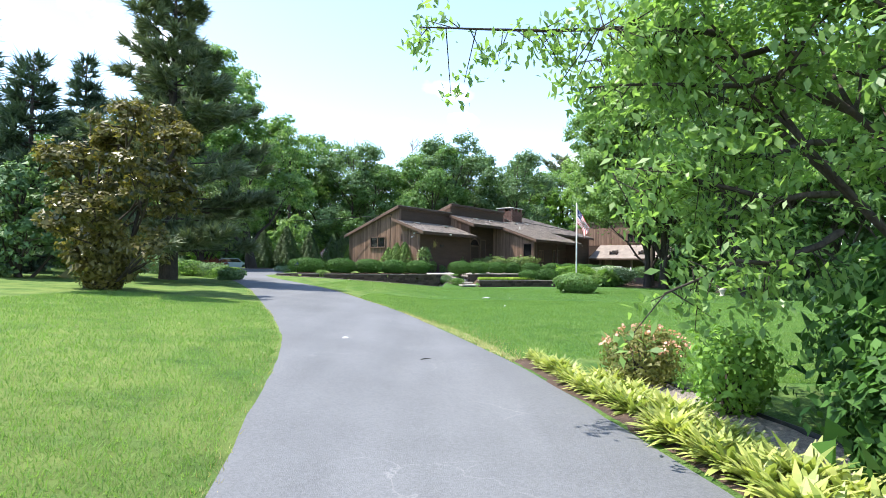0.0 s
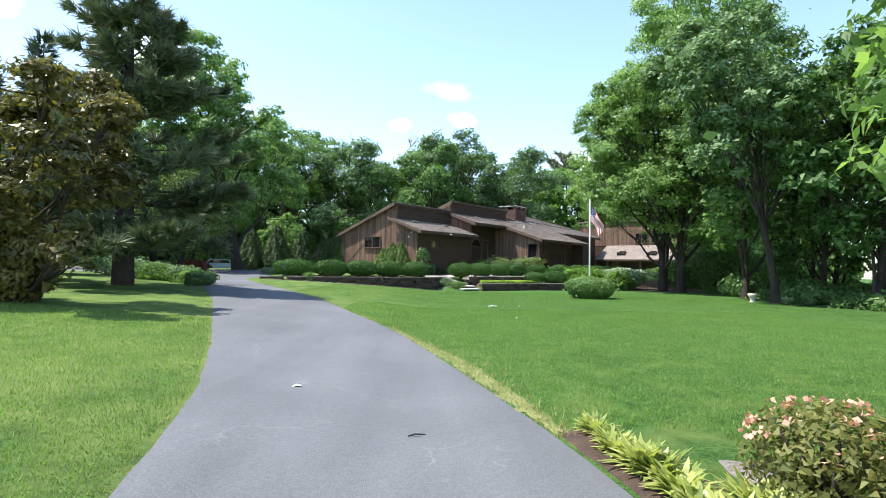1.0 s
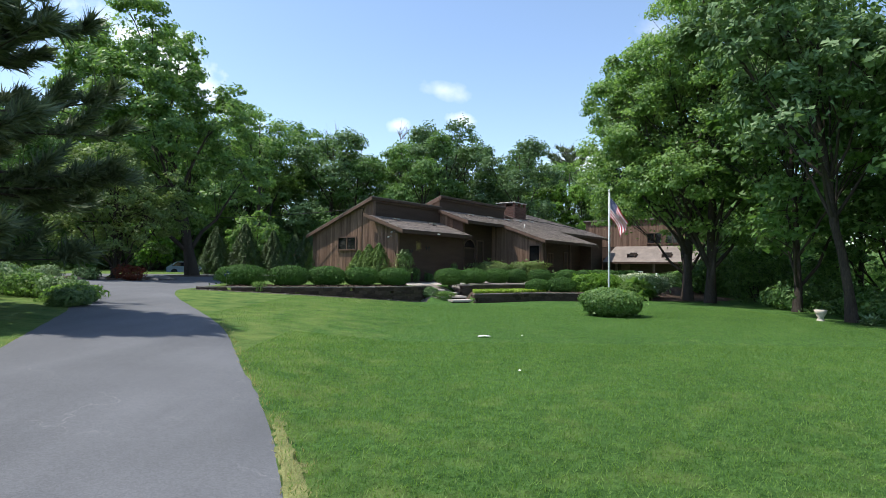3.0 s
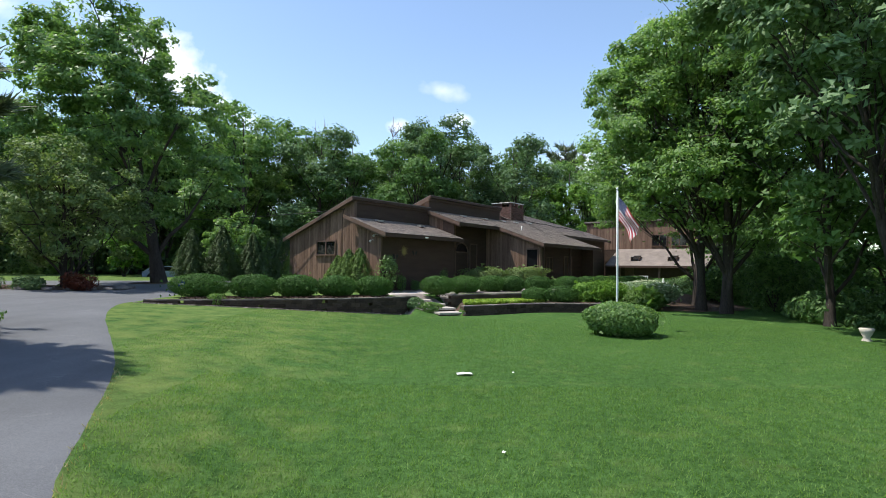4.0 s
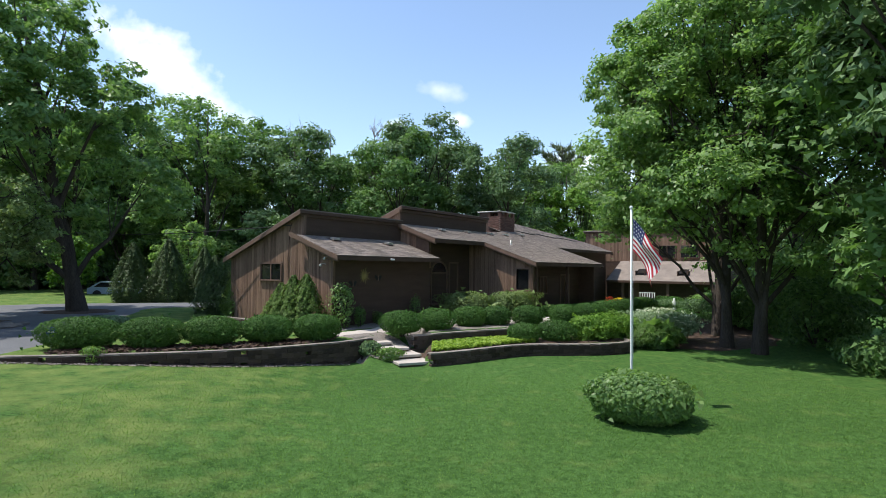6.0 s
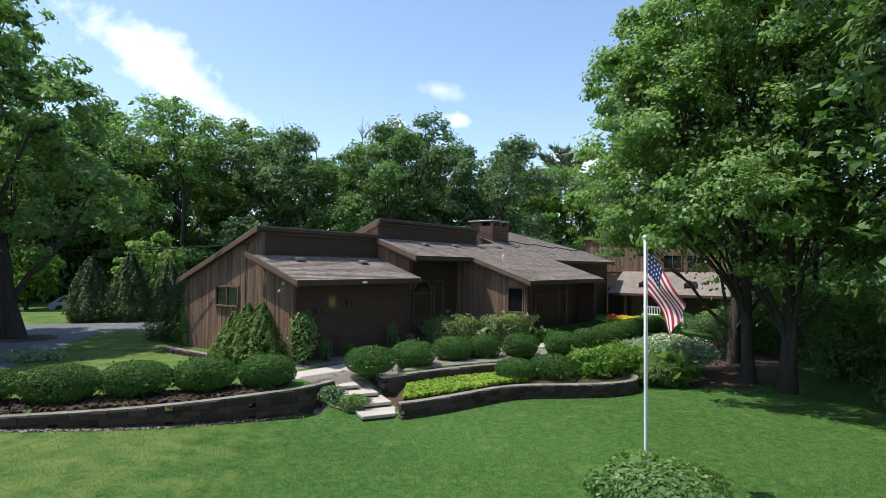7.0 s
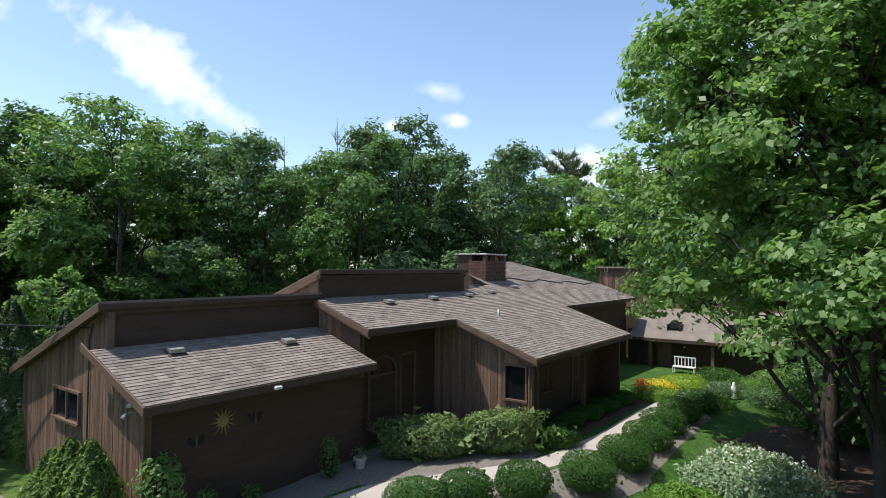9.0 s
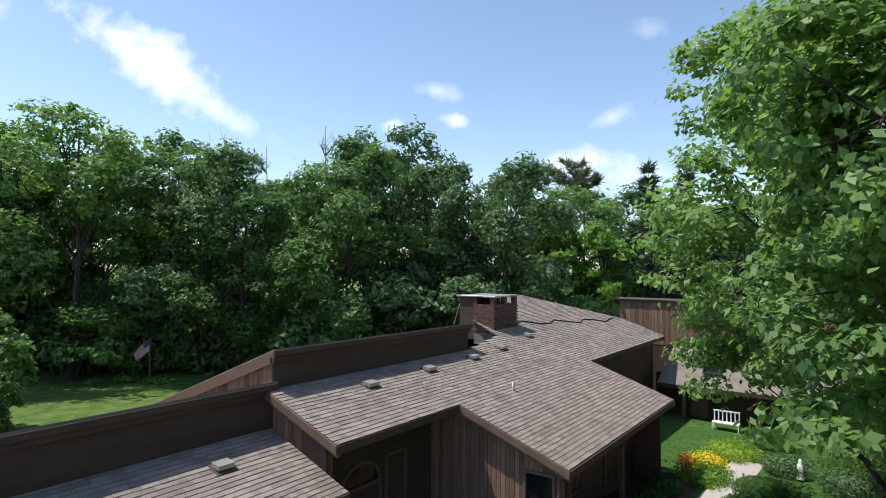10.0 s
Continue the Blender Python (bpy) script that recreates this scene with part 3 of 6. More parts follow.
def asphalt_material():
    m = material("grey_asphalt", (0.127, 0.13, 0.138), 0.85, 0.2, 0.5, 150, 0.8, 0.006, 0.25)
    n, l = m.node_tree.nodes, m.node_tree.links
    p = n["Principled BSDF"]
    old = p.inputs["Base Color"].links[0].from_socket
    co = n.new("ShaderNodeTexCoord")
    nz = n.new("ShaderNodeTexNoise")
    nz.inputs["Scale"].default_value, nz.inputs["Detail"].default_value = 1.3, 7
    l.new(co.outputs["Object"], nz.inputs["Vector"])
    vm = n.new("ShaderNodeMix")
    vm.data_type = "VECTOR"
    vm.inputs["Factor"].default_value = 0.55
    l.new(co.outputs["Object"], vm.inputs["A"])
    l.new(nz.outputs["Color"], vm.inputs["B"])
    vo = n.new("ShaderNodeTexVoronoi")
    vo.feature = "DISTANCE_TO_EDGE"
    vo.inputs["Scale"].default_value = 1.5
    l.new(vm.outputs["Result"], vo.inputs["Vector"])
    # cracks only here and there
    n2 = n.new("ShaderNodeTexNoise")
    n2.inputs["Scale"].default_value = 0.5
    l.new(co.outputs["Object"], n2.inputs["Vector"])
    mr = n.new("ShaderNodeMapRange")
    mr.inputs["From Min"].default_value, mr.inputs["From Max"].default_value = 0.0, 0.008
    mr.inputs["To Min"].default_value, mr.inputs["To Max"].default_value = 0.5, 0.0
    l.new(vo.outputs["Distance"], mr.inputs["Value"])
    mk = n.new("ShaderNodeMapRange")
    mk.inputs["From Min"].default_value, mk.inputs["From Max"].default_value = 0.46, 0.6
    l.new(n2.outputs["Fac"], mk.inputs["Value"])
    mul = n.new("ShaderNodeMath")
    mul.operation = "MULTIPLY"
    l.new(mr.outputs[0], mul.inputs[0])
    l.new(mk.outputs[0], mul.inputs[1])
    mx = n.new("ShaderNodeMix")
    mx.data_type = "RGBA"
    l.new(mul.outputs[0], mx.inputs["Factor"])
    l.new(old, mx.inputs["A"])
    mx.inputs["B"].default_value = (0.25, 0.25, 0.25, 1)
    # aggregate: pale and dark stones; long worn streaks
    sp = n.new("ShaderNodeTexVoronoi")
    sp.inputs["Scale"].default_value = 70
    l.new(co.outputs["Object"], sp.inputs["Vector"])
    st = n.new("ShaderNodeMapping")
    st.inputs["Scale"].default_value = (1.6, 0.16, 1)
    l.new(co.outputs["Object"], st.inputs[0])
    sn = n.new("ShaderNodeTexNoise")
    sn.inputs["Scale"].default_value, sn.inputs["Detail"].default_value = 1.0, 6
    l.new(st.outputs[0], sn.inputs["Vector"])
    sx = n.new("ShaderNodeSeparateColor")
    l.new(sp.outputs["Color"], sx.inputs[0])
    sa = n.new("ShaderNodeMath")
    sa.operation = "MULTIPLY_ADD"
    l.new(sx.outputs[0], sa.inputs[0])
    sa.inputs[1].default_value = 0.5
    l.new(sn.outputs["Fac"], sa.inputs[2])
    sr = n.new("ShaderNodeMapRange")
    sr.inputs["From Min"].default_value, sr.inputs["From Max"].default_value = 0.35, 1.15
    sr.inputs["To Min"].default_value, sr.inputs["To Max"].default_value = 0.8, 1.2
    l.new(sa.outputs[0], sr.inputs["Value"])
    vm2 = n.new("ShaderNodeVectorMath")
    vm2.operation = "SCALE"
    l.new(mx.outputs["Result"], vm2.inputs[0])
    l.new(sr.outputs[0], vm2.inputs["Scale"])
    l.new(vm2.outputs[0], p.inputs["Base Color"])
    return m


M_LAWN, M_ASPHALT = lawn_material(), asphalt_material()


def axis(*spans):
    """Grid lines: (start, end, step) spans joined."""
    out = []
    for a, b, s in spans:
        out += list(np.arange(a, b - 1e-6, s))
    return out + [spans[-1][1]]


gx = axis((-700, -60, 80), (-60, -28, 2), (-28, -12, 0.6), (-12, 14, 0.25), (14, 30, 0.6), (30, 60, 2), (60, 700, 80))
gy = axis((-100, -8, 8), (-8, 34, 0.6), (34, 52, 0.25), (52, 64, 0.6), (64, 110, 2), (110, 900, 80))
gverts = [(x, y, ground_z(x, y)) for y in gy for x in gx]
nx = len(gx)
gfaces = [(j * nx + i, j * nx + i + 1, (j + 1) * nx + i + 1, (j + 1) * nx + i) for j in range(len(gy) - 1) for i in range(nx - 1)]
ground = new("ground", mesh_from("ground", gverts, gfaces, M_LAWN))
ground.data.polygons.foreach_set("use_smooth", [True] * len(ground.data.polygons))
tagged(ground, "mown green lawn sloping gently up to the drive", "lawn", kind="structure")


def resample(line, n):
    pts = [Vector((*p, 0)) for p in line]
    ls = [0]
    for a, b in zip(pts, pts[1:]):
        ls.append(ls[-1] + (b - a).length)
    out = []
    for i in range(n):
        d = ls[-1] * i / (n - 1)
        k = max(j for j in range(len(ls)) if ls[j] <= d + 1e-9)
        k = min(k, len(pts) - 2)
        f = (d - ls[k]) / (ls[k + 1] - ls[k])
        out.append(pts[k].lerp(pts[k + 1], f))
    # ease the corners
    for _ in range(3):
        out = [out[0]] + [(out[i - 1] + out[i] * 2 + out[i + 1]) / 4 for i in range(1, n - 1)] + [out[-1]]
    return out


def strip(name, left, right, mat, n=60, across=10, lift=0.03, wobble=0.03):
    """A paved strip between two edge lines, lying on the ground."""
    r = np.random.default_rng(3)
    a, b = resample(left, n), resample(right, n)
    verts, faces = [], []
    for p, q in zip(a, b):
        for k in range(across + 1):
            v = p.lerp(q, k / across)
            if k in (0, across):
                v = v + Vector((r.normal(0, wobble), r.normal(0, wobble), 0))
            edge = 0.035 if k in (0, across) else 0.0
            verts.append((v.x, v.y, ground_z(v.x, v.y) + lift - edge))
    w = across + 1
    for i in range(n - 1):
        for k in range(across):
            faces.append((i * w + k, i * w + k + 1, (i + 1) * w + k + 1, (i + 1) * w + k))
    ob = new(name, mesh_from(name, verts, faces, mat))
    ob.data.polygons.foreach_set("use_smooth", [True] * len(faces))
    return ob


DRIVE_L = [(-1.0, -12), (-1.0, 0), (-1.28, 3.15), (-1.6, 4.5), (-1.96, 6.5), (-2.54, 9.0), (-3.6, 12.0), (-4.7, 14.7), (-6.5, 19.2), (-9.0, 24.6), (-12.0, 29.2), (-15.5, 33.0), (-20, 36.0), (-26, 38.2), (-34, 39)]
DRIVE_R = [(2.6, -12), (2.3, 0), (1.81, 3.46), (1.56, 5.26), (1.17, 7.8), (0.65, 10.0), (0.1, 12.2), (-0.58, 14.7), (-1.05, 16.0), (-1.82, 17.8), (-2.57, 19.3), (-3.2, 20.8), (-4.12, 22.8), (-4.98, 24.4), (-6.6, 27.0), (-8.5, 30.0), (-10.0, 32.8), (-11.0, 35.2), (-11.3, 40), (-12.6, 46), (-14.0, 52)]
drive = strip("drive", DRIVE_L, DRIVE_R, M_ASPHALT, 160, 14, 0.03, 0.01)
tagged(drive, "grey asphalt drive with fine cracks and worn edges", "driveway", kind="structure")
court = strip("forecourt", [(-34, 39), (-32, 45), (-27, 52), (-22, 57.6), (-15, 59.3), (-4, 60.5)], [(-14.0, 52), (-14.3, 53), (-14.2, 54), (-13.5, 54.8), (-11, 55.6), (-4, 57)], M_ASPHALT, 60, 10)
tagged(court, "grey asphalt forecourt sweeping behind the house", "driveway", kind="structure")

# ---- the house ----
H = Matrix.Translation((-1.6, 43.55, 0)) @ Matrix.Rotation(AX, 4, "Z")


def hloc(u, w, z=0.0):
    """A place of the house (along its front, back from its front eave, up) in the world."""
    return H @ Vector((u, w, z))


house = new("house")
house.matrix_world = H
tagged(house, "low brown timber house with staggered shingled shed roofs", "house")
FLOOR = 0.9
PITCH = 0.345


def wall_boards(poly_top, z0, c0, c1, plane, face, parent, mat=M_SIDING, width=0.15, axis_name="u", holes=()):
    """Upright boards over a wall: poly_top(c) is the top height at c along the wall; plane its face; face the side it looks to."""
    n = int((c1 - c0) / width)
    r = random.Random(int(plane * 100) + n)
    for i in range(n):
        a, b = c0 + (c1 - c0) * i / n + 0.006, c0 + (c1 - c0) * (i + 1) / n - 0.006
        mid = (a + b) / 2
        spans = [(z0, None)]
        for h0, h1, zz0, zz1 in holes:
            if h0 < mid < h1:
                spans = [(z0, zz0), (zz1, None)]
        for s0, s1 in spans:
            ta = s1 if s1 is not None else poly_top(a)
            tb = s1 if s1 is not None else poly_top(b)
            if min(ta, tb) <= s0 + 0.02:
                continue
            d = face * (0.022 + r.uniform(-0.004, 0.006))
            poly = [(a, s0), (b, s0), (b, tb), (a, ta)]
            if axis_name == "w":
                bm = prism_bm(poly, "x", plane, plane + d)
            else:
                bm = prism_bm(poly, "y", plane, plane + d)
            part("board", bm, mat, parent)


def slab(name, pts, thick, mat, parent, label=""):
    """A sloped slab: pts (u, w, z) round its top, thickness straight down."""
    bm = bmesh.new()
    top = [bm.verts.new(p) for p in pts]
    low = [bm.verts.new((p[0], p[1], p[2] - thick)) for p in pts]
    bm.faces.new(top)
    bm.faces.new(low[::-1])
    n = len(pts)
    for i in range(n):
        bm.faces.new((top[i], low[i], low[(i + 1) % n], top[(i + 1) % n]))
    bmesh.ops.recalc_face_normals(bm, faces=bm.faces[:])
    return part(name, bm, mat, parent, label)


def beam(name, a, b, half, depth, mat, parent, drop=0.0):
    """A board from a to b (along an eave or rake): half its thickness to each side, depth downwards."""
    a, b = Vector(a), Vector(b)
    d = (b - a)
    side = Vector((d.y, -d.x, 0)).normalized() * half
    bm = bmesh.new()
    vs = []
    for p in (a, b):
        for s in (-1, 1):
            for q in (0, -depth):
                vs.append(bm.verts.new(p + side * s + Vector((0, 0, q - drop))))
    for f in ((0, 1, 3, 2), (4, 6, 7, 5), (0, 2, 6, 4), (1, 5, 7, 3), (0, 4, 5, 1), (2, 3, 7, 6)):
        bm.faces.new([vs[i] for i in f])
    bmesh.ops.recalc_face_normals(bm, faces=bm.faces[:])
    return part(name, bm, mat, parent)


def inside(poly, x, y):
    c = False
    for (x0, y0), (x1, y1) in zip(poly, poly[1:] + poly[:1]):
        if (y0 > y) != (y1 > y) and x < (x1 - x0) * (y - y0) / (y1 - y0) + x0:
            c = not c
    return c


def spans(poly, w):
    """Where the line at w lies within a polygon: intervals of u."""
    us = []
    for (u0, w0), (u1, w1) in zip(poly, poly[1:] + poly[:1]):
        if (w0 > w) != (w1 > w):
            us.append(u0 + (u1 - u0) * (w - w0) / (w1 - w0))
    us.sort()
    return list(zip(us[::2], us[1::2]))


def shingles(parent, poly, zfun, lift, singles=0, singles_box=None):
    """Shingle tabs over a roof plane: poly in (u, w), courses along u, each lapping over the one below."""
    ws = [p[1] for p in poly]
    course, tab = 0.145, 0.3
    qs = []
    r = np.random.default_rng(int(sum(ws) * 10) + 7)
    made, shared = 0, None
    w, row = min(ws), 0
    while w < max(ws) - 0.02:
        wu = min(w + course * 1.08, max(ws))
        for s0, s1 in spans(poly, w + course * 0.5):
            u = s0 - r.uniform(0, tab)
            while u < s1 - 0.01:
                wd = tab * r.choice([0.6, 0.85, 1.0, 1.25])
                u0, u1 = max(u, s0), min(u + wd - 0.004, s1)
                u += wd
                if u1 - u0 < 0.02:
                    continue
                h = 0.017 + r.uniform(0, 0.009)
                wl = w - r.uniform(0, 0.01)
                p = [(u0, wl, zfun(wl) + lift + h), (u1, wl, zfun(wl) + lift + h), (u1, wu, zfun(wu) + lift + 0.003), (u0, wu, zfun(wu) + lift + 0.003)]
                if made < singles and singles_box[0] < u0 < singles_box[1] and singles_box[2] < w < singles_box[3] and wd > tab * 0.9:
                    if shared is None:
                        c = p[0]
                        v = [(a - c[0], b - c[1], z - c[2]) for a, b, z in p]
                        v += [(v[0][0], v[0][1], -0.022), (v[1][0], v[1][1], -0.022)]
                        shared = mesh_from("shingle", v, [(0, 1, 2, 3), (0, 4, 5, 1), (0, 3, 4), (1, 5, 2)], M_SHINGLE)
                        wid = u1 - u0
                    ob = new("shingle", shared)
                    ob.parent, ob.location = parent, p[0]
                    ob.scale = ((u1 - u0) / wid, 1, 1)
                    made += 1
                else:
                    qs.append(p)
                    qs.append([(u0, wl, p[0][2]), (u0, wl, p[0][2] - 0.022), (u1, wl, p[0][2] - 0.022), (u1, wl, p[0][2])])
        w += course
        row += 1
    me = quads("shingles", np.array(qs), M_SHINGLES)
    tagged(part("shingles", me, None, parent), "overlapping brown-grey asphalt shingles", kind="stuff")


def roof_z(e_w, e_z):
    return lambda w: e_z + PITCH * (w - e_w)


Z_LOW, Z_MAIN = roof_z(0.0, 4.14), roof_z(0.2, 5.22)


def back_low(w):
    return 6.27 - 0.37 * (w - 2.85)


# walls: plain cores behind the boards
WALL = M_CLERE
gable_poly = [(0.75, 0.3), (8.6, 0.3), (8.6, back_low(8.6) - 0.2), (2.85, 6.0), (2.85, Z_LOW(2.85) - 0.15), (0.75, Z_LOW(0.75) - 0.2)]
wing = part("wall", prism_bm(gable_poly, "x", 0.48, 0.63), WALL, house)
GW = (4.35, 5.95, 2.98, 3.75)


def gable_top(w):
    return back_low(w) - 0.16 if w > 2.85 else Z_LOW(w) - 0.14


wall_boards(gable_top, 0.35, 0.75, 8.6, 0.48, -1, house, M_SIDING, 0.15, "w", [(GW[0], GW[1], GW[2], GW[3])])


def window(parent, plane, axis_name, c0, c1, z0, z1, face, mull=1, frame_mat=M_TRIM2, fw=0.07):
    """A framed window set in a wall: frame bars, panes between them."""
    def bx(name, a, b, za, zb, d0, d1, mat, par):
        d0, d1 = plane + face * d0, plane + face * d1
        bm = box_bm(d0, d1, a, b, za, zb) if axis_name == "w" else box_bm(a, b, d0, d1, za, zb)
        return part(name, bm, mat, par)

    fr = bx("window_frame", c0 - fw, c1 + fw, z1, z1 + fw, -0.03, 0.06, frame_mat, parent)
    bx("window_sill", c0 - fw - 0.03, c1 + fw + 0.03, z0 - fw, z0, -0.03, 0.1, frame_mat, parent)
    bx("window_frame", c0 - fw, c0, z0, z1, -0.03, 0.06, frame_mat, parent)
    bx("window_frame", c1, c1 + fw, z0, z1, -0.03, 0.06, frame_mat, parent)
    for i in range(mull):
        m = c0 + (c1 - c0) * (i + 1) / (mull + 1)
        bx("mullion", m - 0.025, m + 0.025, z0, z1, -0.03, 0.045, frame_mat, parent)
    for i in range(mull + 1):
        a, b = c0 + (c1 - c0) * i / (mull + 1), c0 + (c1 - c0) * (i + 1) / (mull + 1)
        bx("pane", a + 0.005, b - 0.005, z0 + 0.003, z1 - 0.003, -0.02, -0.005, M_DARKGLASS, parent)
    return fr


window(house, 0.44, "w", GW[0], GW[1], GW[2], GW[3], -1, 1)
# front wall of the low wing, its eave shade partly in the wall colour
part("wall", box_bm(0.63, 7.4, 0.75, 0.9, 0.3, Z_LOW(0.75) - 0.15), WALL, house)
part("corner_post", box_bm(0.42, 0.56, 0.68, 0.8, 0.3, Z_LOW(0.7) - 0.15), M_TRIM2, house)
# clerestories
part("clerestory_wall", box_bm(0.5, 7.5, 2.85, 2.97, 4.9, 6.12), M_CLERE, house)
part("clerestory_trim", box_bm(0.3, 7.55, 2.78, 2.84, 5.98, 6.12), M_TRIM, house)
part("clerestory_trim", box_bm(0.44, 0.6, 2.76, 2.86, 5.1, 6.05), M_TRIM2, house)
part("clerestory_wall", box_bm(7.45, 16.5, 2.85, 2.97, 5.9, 6.95), M_CLERE, house)
part("clerestory_trim", box_bm(7.3, 16.6, 2.78, 2.84, 6.8, 6.95), M_TRIM, house)
# roofs
LOW = [(0.05, 0.0), (7.4, 0.0), (7.4, 2.84), (0.05, 2.84)]
roof_low = slab("roof", [(u, w, Z_LOW(w)) for u, w in LOW], 0.06, M_UNDER, house)
shingles(roof_low, LOW, Z_LOW, 0.002, 150, (0.0, 5.0, 0.3, 2.0))
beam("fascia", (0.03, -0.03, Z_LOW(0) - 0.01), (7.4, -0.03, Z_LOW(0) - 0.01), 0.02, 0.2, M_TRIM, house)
beam("rake_board", (0.03, -0.03, Z_LOW(0) - 0.01), (0.03, 3.3, Z_LOW(3.3) - 0.01), 0.02, 0.2, M_TRIM2, house)
beam("rake_board", (0.13, 0.05, Z_LOW(0) - 0.12), (0.13, 3.1, Z_LOW(3.1) - 0.12), 0.05, 0.16, M_TRIM2, house)
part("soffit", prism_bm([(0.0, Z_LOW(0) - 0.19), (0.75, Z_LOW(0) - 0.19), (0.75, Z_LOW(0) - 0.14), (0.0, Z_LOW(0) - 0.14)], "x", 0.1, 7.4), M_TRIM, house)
BACK = [(0.2, 2.75), (7.5, 2.75), (7.5, 8.95), (0.2, 8.95)]
roof_back = slab("roof", [(u, w, back_low(w) + 0.02) for u, w in BACK], 0.1, M_SHINGLE, house)
beam("rake_board", (0.2, 2.72, back_low(2.75) - 0.02), (0.2, 8.95, back_low(8.95) - 0.02), 0.025, 0.2, M_TRIM2, house)
beam("rake_board", (0.2, 2.72, back_low(2.75) - 0.04), (7.5, 2.72, back_low(2.75) - 0.04), 0.025, 0.14, M_TRIM, house)


def back_up(w):
    return 7.1 - 0.37 * (w - 2.85)


slab("roof", [(7.35, 2.72, back_up(2.75) + 0.02), (16.6, 2.72, back_up(2.75) + 0.02), (16.6, 9.5, back_up(9.5)), (7.35, 9.5, back_up(9.5))], 0.1, M_SHINGLE, house)
part("wall", prism_bm([(2.9, 4.2), (9.4, 4.2), (9.4, back_up(9.4) - 0.1), (2.9, back_up(2.9) - 0.1)], "x", 7.45, 7.55), M_SIDING, house)
wall_boards(lambda w: back_up(w) - 0.3, 4.0, 2.9, 9.3, 7.45, -1, house, M_SIDING, 0.2, "w")
beam("rake_board", (7.36, 2.72, back_up(2.75) - 0.02), (7.36, 9.5, back_up(9.5) - 0.02), 0.025, 0.3, M_TRIM2, house)
beam("rake_board", (7.35, 2.7, back_up(2.75) - 0.02), (16.6, 2.7, back_up(2.75) - 0.02), 0.02, 0.14, M_TRIM, house)
MAIN = [(7.2, 0.2), (12.1, 0.2), (12.1, -3.3), (22.2, -3.3), (22.2, 0.25), (33.8, 0.25), (34.0, 2.75), (28.7, 7.3), (22.4, 7.3), (20.0, 4.9), (19.6, 3.4), (16.6, 2.84), (7.2, 2.84)]
roof_main = slab("roof", [(u, w, Z_MAIN(w)) for u, w in MAIN], 0.06, M_UNDER, house)
shingles(roof_main, MAIN, Z_MAIN, 0.002, 150, (12.2, 17.0, -3.2, 0.0))
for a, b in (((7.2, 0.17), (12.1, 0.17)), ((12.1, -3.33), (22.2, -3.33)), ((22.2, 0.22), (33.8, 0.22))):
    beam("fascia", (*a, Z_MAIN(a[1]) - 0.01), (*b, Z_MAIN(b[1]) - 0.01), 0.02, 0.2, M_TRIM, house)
for a, b in (((7.18, 0.17), (7.18, 2.84)), ((12.08, -3.33), (12.08, 0.2)), ((22.22, -3.33), (22.22, 0.25)), ((33.82, 0.2), (34.02, 2.75))):
    beam("rake_board", (*a, Z_MAIN(a[1]) - 0.01), (*b, Z_MAIN(b[1]) - 0.01), 0.02, 0.2, M_TRIM2, house)
    beam("rake_board", (a[0] + 0.08, a[1], Z_MAIN(a[1]) - 0.13), (b[0] + 0.08, b[1], Z_MAIN(b[1]) - 0.13), 0.05, 0.16, M_TRIM2, house)
# far slope of the hipped end
slab("roof", [(28.7, 7.3, Z_MAIN(7.3) + 0.02), (34.0, 2.75, Z_MAIN(2.75) + 0.02), (36.0, 9.0, 5.2), (28.7, 10.0, 5.6), (23.4, 8.6, 5.8), (22.4, 7.3, Z_MAIN(7.3) + 0.02)], 0.1, M_SHINGLE, house)
# side of the upper wing above the low roof
part("wall", prism_bm([(0.75, 3.6), (2.9, 3.6), (2.9, Z_MAIN(2.9) - 0.1), (0.75, Z_MAIN(0.75) - 0.1)], "x", 7.45, 7.6), M_SIDING, house)
wall_boards(lambda w: Z_MAIN(w) - 0.12, 4.3, 0.75, 2.84, 7.45, -1, house, M_SIDING, 0.15, "w")
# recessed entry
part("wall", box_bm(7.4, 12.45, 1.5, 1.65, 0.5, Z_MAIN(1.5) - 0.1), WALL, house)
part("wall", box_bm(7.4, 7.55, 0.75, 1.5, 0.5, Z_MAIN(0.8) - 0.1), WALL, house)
window(house, 1.5, "u", 8.6, 10.0, 1.6, 3.3, -1, 0, M_TRIM2, 0.09)
arch = [(9.3 + 0.7 * math.cos(k * math.pi / 14), 3.32 + 0.62 * math.sin(k * math.pi / 14)) for k in range(15)]
part("pane", prism_bm(arch, "y", 1.49, 1.5), M_DARKGLASS, house)
rim = [(9.3 + 0.8 * math.cos(k * math.pi / 14), 3.32 + 0.72 * math.sin(k * math.pi / 14)) for k in range(15)]
part("window_frame", prism_bm(rim + arch[::-1], "y", 1.44, 1.5), M_TRIM2, house, "arched brown window head")
window(house, 1.5, "u", 10.35, 11.1, 1.0, 3.9, -1, 0, M_TRIM2, 0.09)
